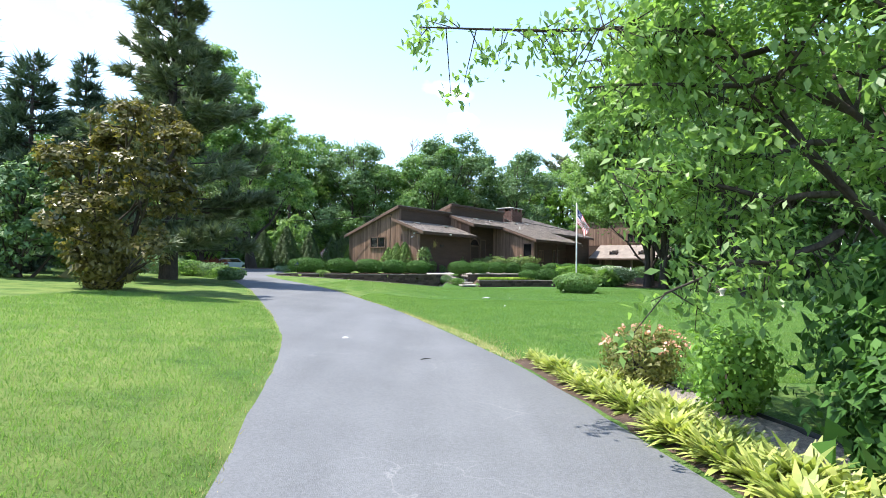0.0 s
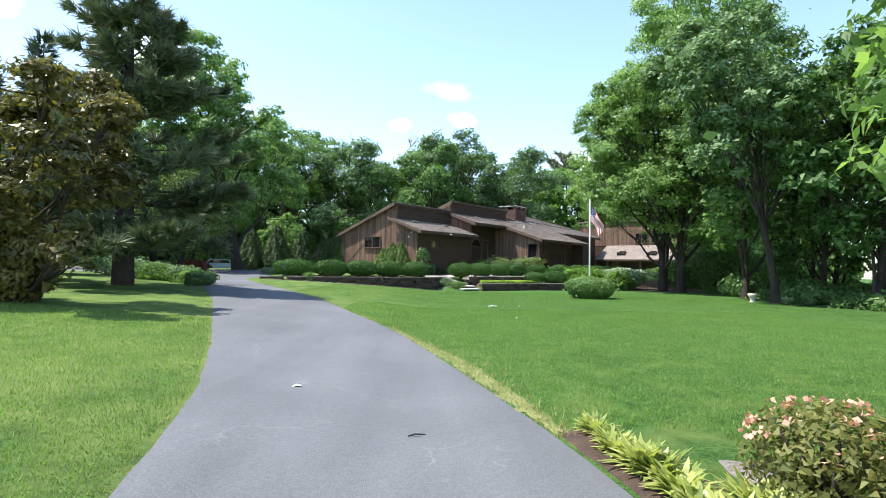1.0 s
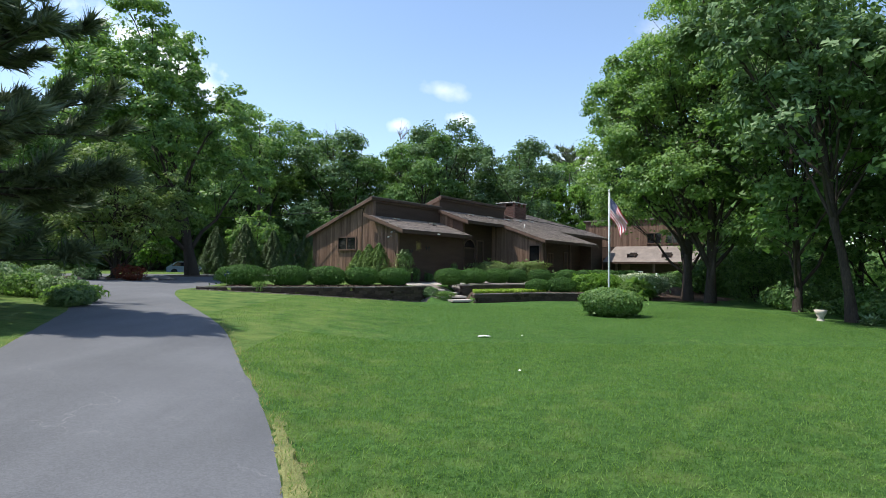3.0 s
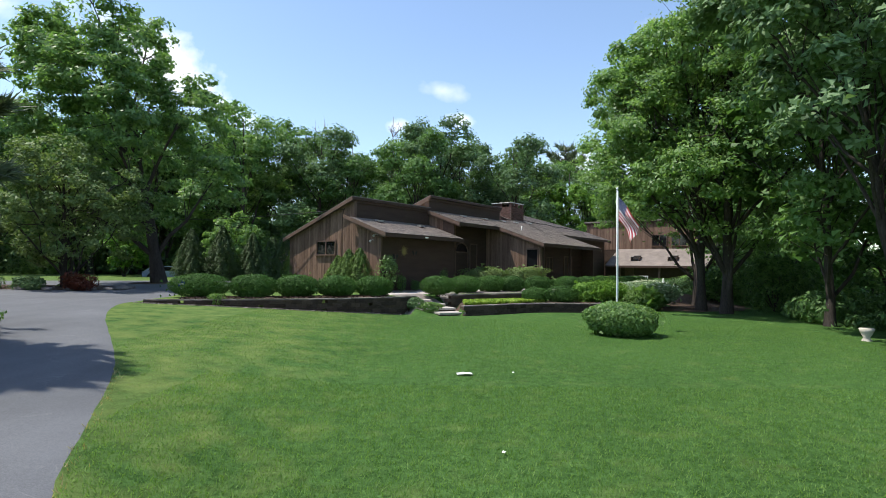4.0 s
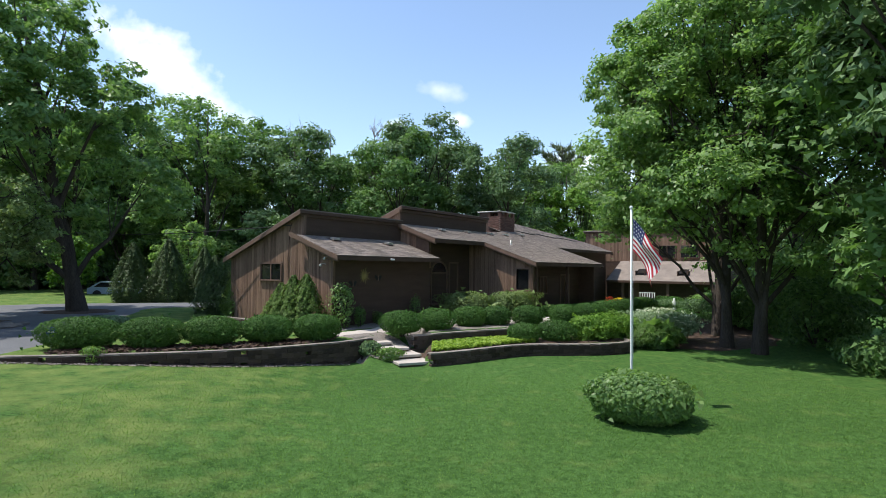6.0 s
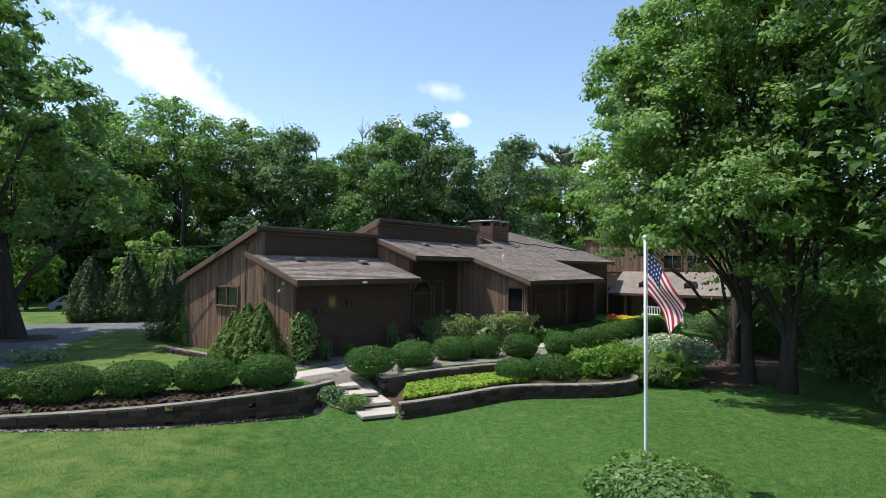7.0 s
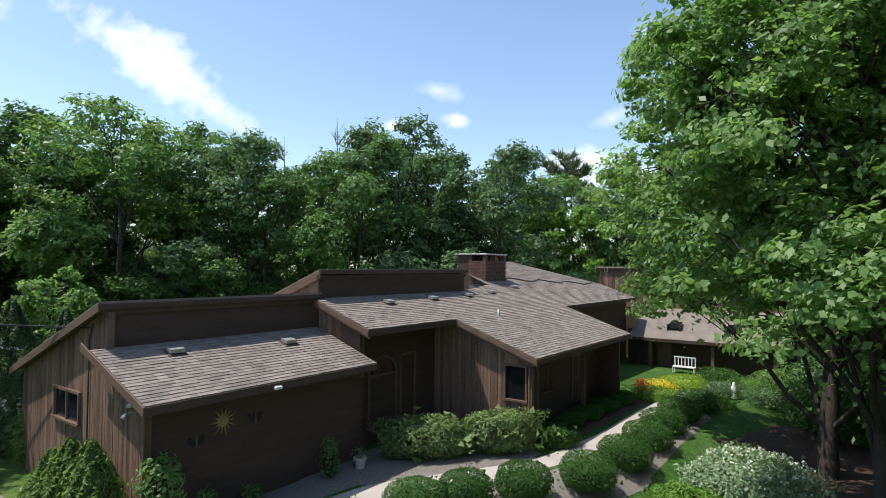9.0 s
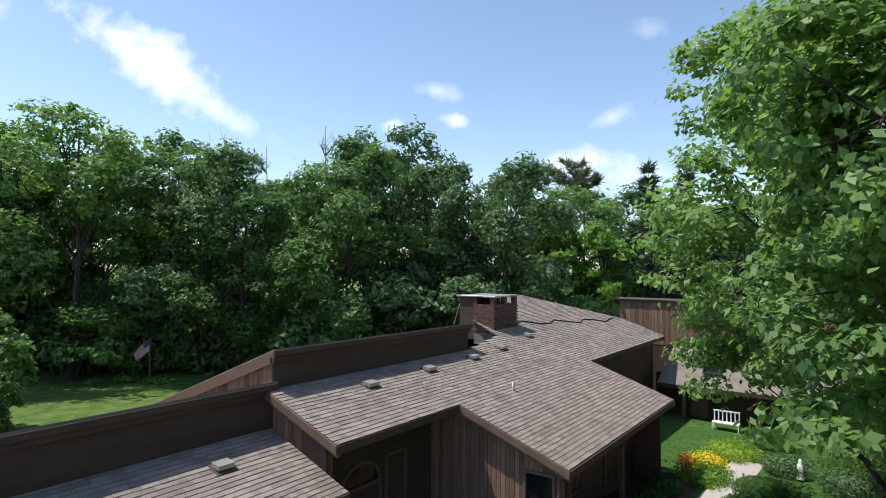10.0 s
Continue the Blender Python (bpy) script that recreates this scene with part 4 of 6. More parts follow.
# projecting room
part("wall", prism_bm([(-2.9, 0.5), (1.5, 0.5), (1.5, Z_MAIN(1.5) - 0.1), (-2.9, Z_MAIN(-2.9) - 0.1)], "x", 12.45, 12.9), WALL, house)
wall_boards(lambda w: Z_MAIN(w) - 0.16, 0.7, -2.85, 1.5, 12.45, -1, house, M_SIDING, 0.15, "w", [(-2.72, -1.85, 2.4, 3.62)])
window(house, 12.42, "w", -2.7, -1.88, 2.4, 3.6, -1, 0, M_TRIM2, 0.08)
part("corner_post", box_bm(12.38, 12.54, -2.98, -2.84, 0.6, Z_MAIN(-2.9) - 0.1), M_TRIM2, house)
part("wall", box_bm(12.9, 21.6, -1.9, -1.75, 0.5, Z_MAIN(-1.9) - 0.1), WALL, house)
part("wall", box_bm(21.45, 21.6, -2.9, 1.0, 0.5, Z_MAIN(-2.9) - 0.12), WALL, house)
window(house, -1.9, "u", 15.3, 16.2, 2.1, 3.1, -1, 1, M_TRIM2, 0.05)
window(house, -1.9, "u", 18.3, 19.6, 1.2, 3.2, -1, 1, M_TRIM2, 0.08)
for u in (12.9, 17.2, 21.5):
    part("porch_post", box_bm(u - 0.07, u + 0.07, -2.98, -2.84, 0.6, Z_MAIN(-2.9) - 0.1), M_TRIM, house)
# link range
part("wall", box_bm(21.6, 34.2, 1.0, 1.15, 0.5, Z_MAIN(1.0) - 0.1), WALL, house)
part("wall", box_bm(16.6, 36.0, 8.9, 9.1, 0.5, 5.6), WALL, house)
part("wall", box_bm(0.5, 16.6, 8.45, 8.6, 0.3, 3.8), WALL, house)

# garage range, across the end
garage = new("garage_wing")
garage.matrix_world = H
tagged(garage, "brown timber garage wing with high clerestory and skylit roof", "house")
part("wall", box_bm(36.0, 36.2, -9.0, 3.7, 0.3, 7.3), WALL, garage)
part("wall", box_bm(36.0, 43.0, 3.6, 3.8, 0.3, 6.5), WALL, garage)
part("wall", box_bm(36.0, 43.0, -9.2, -9.0, 0.3, 6.5), WALL, garage)
GARW = [(-4.7, -3.3, 4.75, 5.8), (-6.6, -5.2, 4.75, 5.8)]
wall_boards(lambda w: 7.15, 4.4, -8.9, 3.65, 36.0, -1, garage, M_SIDING, 0.17, "w", GARW)
for g in GARW:
    window(garage, 35.97, "w", *g, -1, 1, M_TRIM2, 0.07)
part("clerestory_trim", box_bm(35.85, 35.96, -9.1, 3.8, 7.12, 7.36), M_TRIM, garage)
slab("roof", [(35.8, -9.2, 7.4), (35.8, 3.9, 7.4), (43.5, 3.9, 5.0), (43.5, -9.2, 5.0)], 0.12, M_SHINGLE, garage)


def z_gar(u):
    return 4.45 - 0.46 * (36.0 - u)


gpoly = [(32.2, -9.2, z_gar(32.2)), (32.2, 0.2, z_gar(32.2)), (36.0, 0.2, z_gar(36.0)), (36.0, -9.2, z_gar(36.0))]
slab("roof", gpoly, 0.1, M_SHINGLE, garage)
beam("fascia", (32.18, -9.2, z_gar(32.2)), (32.18, 0.2, z_gar(32.2)), 0.02, 0.2, M_TRIM, garage)
part("wall", box_bm(33.4, 33.55, -9.0, 0.6, 0.3, 3.1), WALL, garage)
for w0, u0 in ((-2.5, 33.6), (-6.0, 33.6)):
    sky_l = new("skylight")
    sky_l.parent = garage
    for k in range(2):
        part("curb", box_bm(u0 - 0.45, u0 + 0.45, w0 - 0.42 + k * 0.8, w0 - 0.36 + k * 0.8, z_gar(u0) - 0.25, z_gar(u0) + 0.22), M_TRIM, sky_l)
    part("glazing", prism_bm([(u0 - 0.42, z_gar(u0 - 0.42) + 0.14), (u0 + 0.42, z_gar(u0 + 0.42) + 0.14), (u0 + 0.42, z_gar(u0 + 0.42) + 0.17), (u0 - 0.42, z_gar(u0 - 0.42) + 0.17)], "y", w0 - 0.36, w0 + 0.38), M_DARKGLASS, sky_l)

# rain pipes and corner lamps
for u, w, zt in ((0.36, 0.62, Z_LOW(0.6) - 0.25), (12.3, -2.92, Z_MAIN(-2.9) - 0.3)):
    part("downspout", tube_mesh("downspout", [[((u, w, 0.7), 0.035), ((u, w, zt - 0.2), 0.035), ((u, w - 0.35, zt), 0.035)]], M_TRIM2, 8), None, house)
for w, z in ((0.95, 4.05), (1.2, 3.75)):
    lamp = new("corner_lamp")
    lamp.matrix_world = H @ Matrix.Translation((0.45, w, z))
    part("arm", tube_mesh("arm", [[((0, 0, 0), 0.015), ((-0.12, 0, 0.04), 0.015), ((-0.2, 0.05, 0.0), 0.015)]], M_METAL, 6), None, lamp)
    part("head", tube_mesh("head", [[((-0.2, 0.05, 0.02), 0.03), ((-0.26, 0.08, -0.08), 0.07), ((-0.27, 0.085, -0.1), 0.05)]], M_METAL, 10), None, lamp)
    tagged(lamp, "small grey floodlight on the gable's corner", "lamp", "corner lamps")

# chimney
chimney = new("chimney")
chimney.matrix_world = H
tagged(chimney, "square brown brick chimney with a flat metal cap", "chimney")
CU0, CU1, CW0, CW1 = 20.1, 22.2, 3.87, 5.0
part("stack", box_bm(CU0 + 0.02, CU1 - 0.02, CW0 + 0.02, CW1 - 0.02, 5.8, 7.62), M_MORTAR, chimney)
r = np.random.default_rng(5)
brick_me = mesh_from("brick", [(x, y, z) for z in (0, 0.062) for x, y in ((0, 0), (0.2, 0), (0.2, 0.03), (0, 0.03))], [(0, 1, 5, 4), (1, 2, 6, 5), (2, 3, 7, 6), (3, 0, 4, 7), (4, 5, 6, 7)], M_BRICK)
zb, row = 6.35, 0
while zb < 7.6:
    u = CU0 - (row % 2) * 0.105
    while u < CU1 - 0.1:
        b = part("brick", brick_me, None, chimney)
        b.location = (max(u, CU0), CW0 - 0.012 + r.uniform(-0.004, 0.004), zb)
        u += 0.21
    w = CW0 + 0.02 + (row % 2) * 0.105
    while w < CW1 - 0.1:
        b = part("brick", brick_me, None, chimney)
        b.location, b.rotation_euler = (CU0 - 0.012 + r.uniform(-0.004, 0.004), w + 0.2, zb), (0, 0, -math.pi / 2)
        w += 0.21
    zb += 0.075
    row += 1
for cu in (CU0 + 0.1, (CU0 + CU1) / 2, CU1 - 0.1):
    for cw in (CW0 + 0.1, CW1 - 0.1):
        part("cap_pier", box_bm(cu - 0.11, cu + 0.11, cw - 0.11, cw + 0.11, 7.6, 7.95), M_BRICK, chimney)
part("flue", box_bm(CU0 + 0.5, CU0 + 0.9, CW0 + 0.35, CW0 + 0.75, 7.6, 7.85), M_DARK, chimney)
part("cap", box_bm(CU0 - 0.08, CU1 + 0.08, CW0 - 0.08, CW1 + 0.9, 7.95, 8.02, 0.01), M_METAL, chimney)
part("chase", box_bm(CU0 + 0.05, CU1, CW1, CW1 + 0.8, 6.0, 7.94), M_TRIM, chimney)

# roof vents
def roof_vent(u, w, zf, high=0.1):
    o = new("roof_vent")
    o.matrix_world = H @ Matrix.Translation((u, w, zf(w)))
    part("hood", prism_bm([(-0.16, 0.02), (0.14, 0.07), (0.14, high + 0.06), (-0.16, high + 0.02)], "x", -0.2, 0.2), M_METAL, o)
    part("flange", prism_bm([(-0.22, -0.06), (0.22, 0.09), (0.22, 0.105), (-0.22, -0.045)], "x", -0.26, 0.26), M_TRIM, o)
    return tagged(o, "small grey metal vent on the shingled roof", "roof vent", "roof vents")


for u, w in ((1.9, 2.2), (5.45, 1.95)):
    roof_vent(u, w, Z_LOW)
for u, w in ((10.2, 2.0), (13.1, 2.1), (15.9, 2.2), (18.3, 2.4), (21.5, 2.9)):
    roof_vent(u, w, Z_MAIN)
pipe = new("vent_pipe", tube_mesh("vent_pipe", [[((0, 0, -0.1), 0.05), ((0, 0, 0.3), 0.05)]], M_METAL, 10))
pipe.matrix_world = H @ Matrix.Translation((15.0, 0.0, Z_MAIN(0.0)))
tagged(pipe, "short grey metal plumbing pipe through the roof", "vent pipe")

# ---- retaining walls, steps, paths ----


def stone_wall(name, line, top, label, seed, course=0.17, length=0.42, base_lift=-0.1, cap=True):
    """A low dry wall of blocks in courses with pale capstones."""
    r = random.Random(seed)
    root = new(name)
    tagged(root, label, "retaining wall")
    pts = resample(line, max(12, int(sum((Vector(b) - Vector(a)).length for a, b in zip(line, line[1:])) / length)))
    shapes = []
    for k in range(4):
        bm = box_bm(-0.5, 0.5, -0.15, 0.15, 0, 1, 0.0)
        for v in bm.verts:
            v.co += Vector((r.uniform(-0.02, 0.02), r.uniform(-0.03, 0.03), r.uniform(-0.03, 0.03)))
        me = bpy.data.meshes.new("block")
        bm.to_mesh(me)
        bm.free()
        me.materials.append(M_STONE)
        shapes.append(me)
        me2 = me.copy()
        me2.name = "capstone"
        me2.materials.clear()
        me2.materials.append(M_CAPSTONE)
        shapes.append(me2)
    for a, b in zip(pts, pts[1:]):
        mid = (a + b) / 2
        zt = top(mid.x) if callable(top) else top
        z0 = min(ground_z(mid.x, mid.y), zt) + base_lift
        ang = math.atan2(b.y - a.y, b.x - a.x)
        n = max(1, round((zt - 0.06 - z0) / course))
        for k in range(n):
            off = (k % 2) * 0.5 * length
            ob = new("block", shapes[2 * r.randrange(4)])
            ob.parent = root
            h = (zt - 0.06 - z0) / n
            ob.matrix_world = Matrix.Translation(mid + Vector((math.cos(ang) * off, math.sin(ang) * off, z0 + k * h))) @ Matrix.Rotation(ang + r.uniform(-0.05, 0.05), 4, "Z") @ Matrix.Diagonal(((b - a).length * 0.98, 1, h * 0.97, 1))
        if cap:
            ob = new("capstone", shapes[2 * r.randrange(4) + 1])
            ob.parent = root
            ob.matrix_world = Matrix.Translation(mid + Vector((0, 0, zt - 0.06))) @ Matrix.Rotation(ang + r.uniform(-0.04, 0.04), 4, "Z") @ Matrix.Diagonal(((b - a).length * 1.0, 0.85, 0.05, 1))
    return root


stone_wall("retaining_wall", WALL_LEFT, lambda x: 0.86, "low brown block retaining wall with pale capstones along the lawn", 1)
stone_wall("retaining_wall", WALL_LOW, lambda x: 0.5, "curved low brown block wall round the planted bed", 2)
stone_wall("retaining_wall", WALL_HIGH[:5], lambda x: 0.92, "upper brown block wall behind the groundcover bed", 3)

steps = new("garden_steps")
tagged(steps, "broad pale concrete garden steps up to the entry walk", "steps")
STEP_POS = [(1.95, 40.35), (1.3, 41.0), (0.8, 41.6), (0.1, 42.0), (-0.75, 42.5)]
for i, (x, y) in enumerate(STEP_POS):
    zt = 0.16 * (i + 1)
    b = part("tread", box_bm(-0.78, 0.78, -0.45, 0.55, zt - 0.1, zt, 0.012), M_CONC, steps)
    b.matrix_world = pose(x, y, 0, 0, 0, 24)
    b2 = part("riser", box_bm(-0.75, 0.75, -0.4, 0.55, zt - 0.45, zt - 0.1), M_STONE, steps)
    b2.matrix_world = pose(x, y, 0, 0, 0, 24)
walkway = strip("walkway", [(-2.6, 42.1), (-1.3, 43.0), (0.4, 45.2), (3.0, 47.9), (5.2, 48.9), (6.6, 49.2), (8.35, 50.1), (11.0, 52.75), (13.1, 55.6), (15.3, 58.2), (18.0, 61.5)],
                [(-1.2, 41.7), (-0.2, 42.6), (1.4, 44.4), (3.3, 46.7), (5.0, 47.4), (6.6, 47.9), (9.2, 49.7), (11.6, 52.0), (13.9, 54.8), (16.2, 57.5), (19.2, 61.0)], M_CONC, 60, 6, 0.04, 0.0)
tagged(walkway, "pale concrete walk winding along the house front", "path", kind="structure")


def bed(name, cx, cy, rx, ry, mat, label, rot=0.0, lift=0.02, seed=1):
    """A planted bed: an uneven patch of mulch or gravel on the ground."""
    r = np.random.default_rng(seed)
    verts, faces = [], []
    n, m = 36, 6
    wob = [1 + r.normal(0, 0.05) for _ in range(n)]
    for j in range(m + 1):
        for i in range(n):
            a = 2 * math.pi * i / n
            f = j / m * wob[i]
            x, y = math.cos(a) * rx * f, math.sin(a) * ry * f
            X, Y = cx + x * math.cos(rot) - y * math.sin(rot), cy + x * math.sin(rot) + y * math.cos(rot)
            verts.append((X, Y, ground_z(X, Y) + lift + (0.03 if j < m else -0.02) + r.normal(0, 0.008)))
    for j in range(m):
        for i in range(n):
            k = (i + 1) % n
            faces.append((j * n + i, j * n + k, (j + 1) * n + k, (j + 1) * n + i))
    ob = new(name, mesh_from(name, verts, faces, mat))
    return tagged(ob, label, "garden bed", kind="structure")


bed("pavement", -20.5, 42.5, 5.2, 2.6, M_MULCH, "island bed of dark mulch beside the drive", 0.35, 0.05, 2)
bed("mulch_bed", 18.2, 50.5, 6.5, 3.0, M_MULCH, "bare brown mulch under the shade trees", 0.9, 0.03, 3)
slope_l = strip("gravel_slope", [(-0.2, 40.5), (-0.6, 41.4), (-1.4, 42.1), (-2.2, 42.6)], [(2.45, 40.0), (2.1, 41.9), (1.2, 43.0), (0.2, 43.6)], M_GRAVEL, 16, 10, 0.03, 0.03)
tagged(slope_l, "pale gravel bank on both sides of the garden steps", "gravel", kind="structure")
terrace = strip("terrace_bed", [(x - 0.1, y + 0.35) for x, y in WALL_HIGH[:6]] + [(11.5, 48.6), (16.8, 55.6)], [(1.2, 44.2), (3.3, 46.6), (5.0, 47.3), (6.6, 47.8), (9.2, 49.6), (11.6, 51.9), (13.9, 54.7), (16.2, 57.4)], M_GRAVEL, 40, 8, 0.025, 0.03)
tagged(terrace, "pale gravel under the clipped yews beside the walk", "gravel", kind="structure")
low_bed = strip("lower_bed", [(x, y + 0.2) for x, y in WALL_LOW[:9]], [(x, y - 0.1) for x, y in WALL_HIGH], M_MULCH, 40, 10, 0.03, 0.0)
tagged(low_bed, "dark mulch under the plants of the lower terrace", "garden bed", kind="structure")
bed("gravel_bed", 4.2, 49.4, 4.5, 1.3, M_GRAVEL, "gravel bed below the front windows", 0.3, 0.03, 5)

entry_bed = strip("entry_bed", [tuple(hloc(u, w).xy) for u, w in ((0.2, 0.9), (4.0, 0.9), (7.6, 1.3), (12.3, 1.2))], [(-1.5, 43.3), (0.4, 45.3), (3.0, 48.0), (6.4, 49.3)], M_GRAVEL, 30, 8, 0.022, 0.0)
tagged(entry_bed, "grey gravel between the entry walk and the house", "gravel", kind="structure")
porch_bed = strip("porch_bed", [tuple(hloc(u, -1.8).xy) for u in (12.4, 17, 22.5)], [tuple(hloc(u, w).xy) for u, w in ((12.4, -4.0), (17, -4.3), (22.5, -4.5))], M_MULCH, 20, 5, 0.024, 0.0)
tagged(porch_bed, "dark mulch bed below the porch", "garden bed", kind="structure")
for i in range(5):
    q = hloc(13.6 + i * 1.75, -3.0 - 0.1 * i, 0)
    shrub("porch_shrub", q.x, q.y, 0.88, 1.0, 0.6, 0.55, "low dark yew in the porch's shade", 610 + i, L_YEW, 3500, 0.07, "round", AX, "hedge", 0.4, 50, 0.08, group="low yews by the porch")
for i, (u, w, h) in enumerate(((1.7, 0.25, 0.9), (3.0, 0.3, 0.6), (5.6, 0.2, 1.3))):
    q = hloc(u, w, 0)
    shrub("potted_plant", q.x, q.y, 0.92, 0.3, 0.3, h, "leafy plant standing against the shaded front wall", 620 + i, L_FOREST, 700, 0.09, "loose", 0, "plant", 0.5, core=False)
stone_wall("bed_edging", [tuple(hloc(-1.0, w).xy) for w in (7.4, 6.2, 5.0, 4.0)], lambda x: 1.16, "low stone edging beside the gable", 9, 0.14, 0.4)
verge_r = strip("dry_verge", [(1.02, 8.4), (0.6, 10.0), (0.05, 12.2), (-0.67, 14.7), (-1.2, 16.4)], [(1.15, 8.5), (0.92, 10.1), (0.43, 12.4), (-0.42, 14.9), (-1.1, 16.45)], M_STRAW, 90, 5, 0.01, 0.1)
tagged(verge_r, "straw-coloured dry turf along the drive's edge", "grass", kind="structure")

# ---- hedges and garden shrubs ----
HEDGE_L = [(-9.1, 38.0, 1.27, 1.08), (-6.95, 38.5, 1.06, 1.05), (-5.15, 39.2, 0.98, 1.05), (-3.5, 40.05, 0.93, 1.03), (-1.8, 40.75, 0.9, 1.02)]
for i, (x, y, rr, h) in enumerate(HEDGE_L):
    shrub("hedge_shrub", x, y, ground_z(x, y) - 0.02, rr, 0.78, h, "clipped dark green yew mound behind the retaining wall", 20 + i, L_YEW, 11000, 0.065, "round", 0.35, "hedge", 0.4, 60, 0.07, group="clipped yews along the left wall")
HEDGE_R = [(1.3, 42.75, 0.98), (2.75, 44.2, 0.92), (4.3, 45.65, 0.85), (5.6, 46.3, 0.85), (7.25, 46.9, 0.92), (9.25, 47.7, 0.95), (10.9, 49.4, 0.95), (12.3, 51.2, 0.95), (13.6, 53.0, 0.95), (15.0, 54.8, 0.95), (16.5, 56.6, 0.95)]
for i, (x, y, rr) in enumerate(HEDGE_R):
    shrub("hedge_shrub", x, y, 0.85, rr * 0.95, rr * 0.9, 1.0, "clipped dark green yew mound beside the walk", 40 + i, L_YEW, 9000, 0.062, "round", 0.3 * i, "hedge", 0.4, 60, 0.07, group="clipped yews along the walk")
for i, (x, y, rr, h) in enumerate(((6.6, 43.9, 0.75, 0.85), (8.1, 44.2, 0.9, 0.95))):
    shrub("hedge_shrub", x, y, 0.42, rr, rr, h, "clipped yew mound in the lower bed", 60 + i, L_YEW, 8000, 0.062, "round", 0.0, "hedge", 0.4, 60, 0.07)
shrub("garden_shrub", 9.8, 44.6, 0.42, 1.2, 0.9, 1.2, "loose yellow-green shrub in the lower bed", 63, L_BRIGHT, 4500, 0.13, "loose", 0.2, "shrub", 0.45)
shrub("garden_shrub", 11.2, 45.8, 0.4, 1.2, 1.0, 1.15, "leafy green perennials at the bed's end", 64, L_BRIGHT, 4500, 0.14, "loose", 0.2, "shrub", 0.35)
shrub("flowering_shrub", 14.3, 48.2, 0.1, 2.2, 1.7, 1.5, "broad shrub with heads of small white flowers", 65, L_SILVER, 9000, 0.13, "loose", 0.6, "shrub", 0.5)
fr = np.random.default_rng(650)
fd = fr.normal(0, 1, (260, 3))
fd /= np.linalg.norm(fd, axis=1, keepdims=True)
fd = fd[fd[:, 2] > 0.1] * np.array([2.2, 1.7, 0.78]) * fr.uniform(0.9, 1.06, (int((fd[:, 2] > 0.1).sum()), 1)) + np.array([0, 0, 0.78])
fq = np.repeat(fd, 7, 0) + fr.normal(0, 0.06, (len(fd) * 7, 3)) * np.array([1, 1, 0.5])
tagged(part("blossom", leafage("blossom", leaf_quads(fq, np.tile([0, 0, 1.0], (len(fq), 1)), 0.08, fr, 0.9), L_WHITEF, True), None, bpy.data.objects["flowering_shrub"], "cream-white flower heads"), kind="stuff")
shrub("garden_shrub", 12.9, 45.4, 0.0, 1.3, 0.8, 1.2, "tall grassy green perennials beside the wall", 66, L_NEAR, 5000, 0.3, "loose", 0.3, "shrub", 0.1, upright=1.2)
shrub("pale_shrub", 4.5, 49.95, 0.9, 1.6, 0.75, 1.5, "long shrub with pale green leaves below the windows", 67, L_LIGHT, 8000, 0.14, "loose", 0.12, "shrub", 0.35, upright=0.5)
shrub("pale_shrub", 6.9, 50.5, 0.9, 1.5, 0.75, 1.5, "long shrub with pale green leaves below the windows", 68, L_LIGHT, 8000, 0.14, "loose", 0.12, "shrub", 0.35, upright=0.5)
shrub("garden_shrub", 9.2, 51.3, 0.9, 0.7, 0.6, 0.7, "small rounded green shrub at the porch corner", 69, L_YEW, 3000, 0.08)
# flagpole shrub on the lawn
shrub("lawn_shrub", 7.75, 32.8, -0.02, 1.22, 1.2, 1.15, "rounded leafy shrub round the foot of the flagpole", 70, L_OAK, 9000, 0.11, "round", 0.0, "shrub", 0.55, 60, 0.12)
# arborvitae by the gable
WEEP = [(-4.3, 44.75, 0.85, 1.95), (-3.65, 44.4, 0.9, 2.3), (-3.0, 44.1, 0.85, 2.35)]
for i, (x, y, rr, h) in enumerate(WEEP):
    shrub("arborvitae", x, y, 0.85, rr, rr, h, "bright green feathery arborvitae by the gable wall", 80 + i, L_ARBOR, 9000, 0.13, "cone", i * 1.0, "shrub", 0.3, 50, 0.16, upright=0.5, group="arborvitae by the gable")
shrub("garden_shrub", -1.5, 44.2, 0.85, 0.62, 0.6, 2.2, "slender leafy shrub at the house corner", 85, L_OAK, 1300, 0.12, "loose", 0, "shrub", 0.55, core=False)
for i, (x, y, rr, h, lf) in enumerate(((-8.9, 50.6, 1.1, 3.4, L_ARBORD), (-10.0, 51.6, 1.2, 3.2, L_ARBORD), (-7.9, 49.7, 0.9, 3.0, L_ARBOR))):
    shrub("arborvitae", x, y, 0.9, rr, rr, h, "dark upright arborvitae at the back corner of the house", 86 + i, lf, 8000, 0.14, "cone", 0, "shrub", 0.3, 50, 0.14, upright=0.5)
for i, (x, y, rr, h) in enumerate(((-19.0, 59.6, 1.35, 4.1), (-16.6, 60.0, 1.4, 4.4), (-14.3, 60.6, 1.2, 3.9))):
    shrub("arborvitae", x, y, 0.95, rr, rr, h, "tall rounded dark arborvitae beside the forecourt", 90 + i, L_ARBORD, 12000, 0.17, "cone", 0, "shrub", 0.35, 60, 0.16, upright=0.3, group="tall arborvitae by the forecourt")

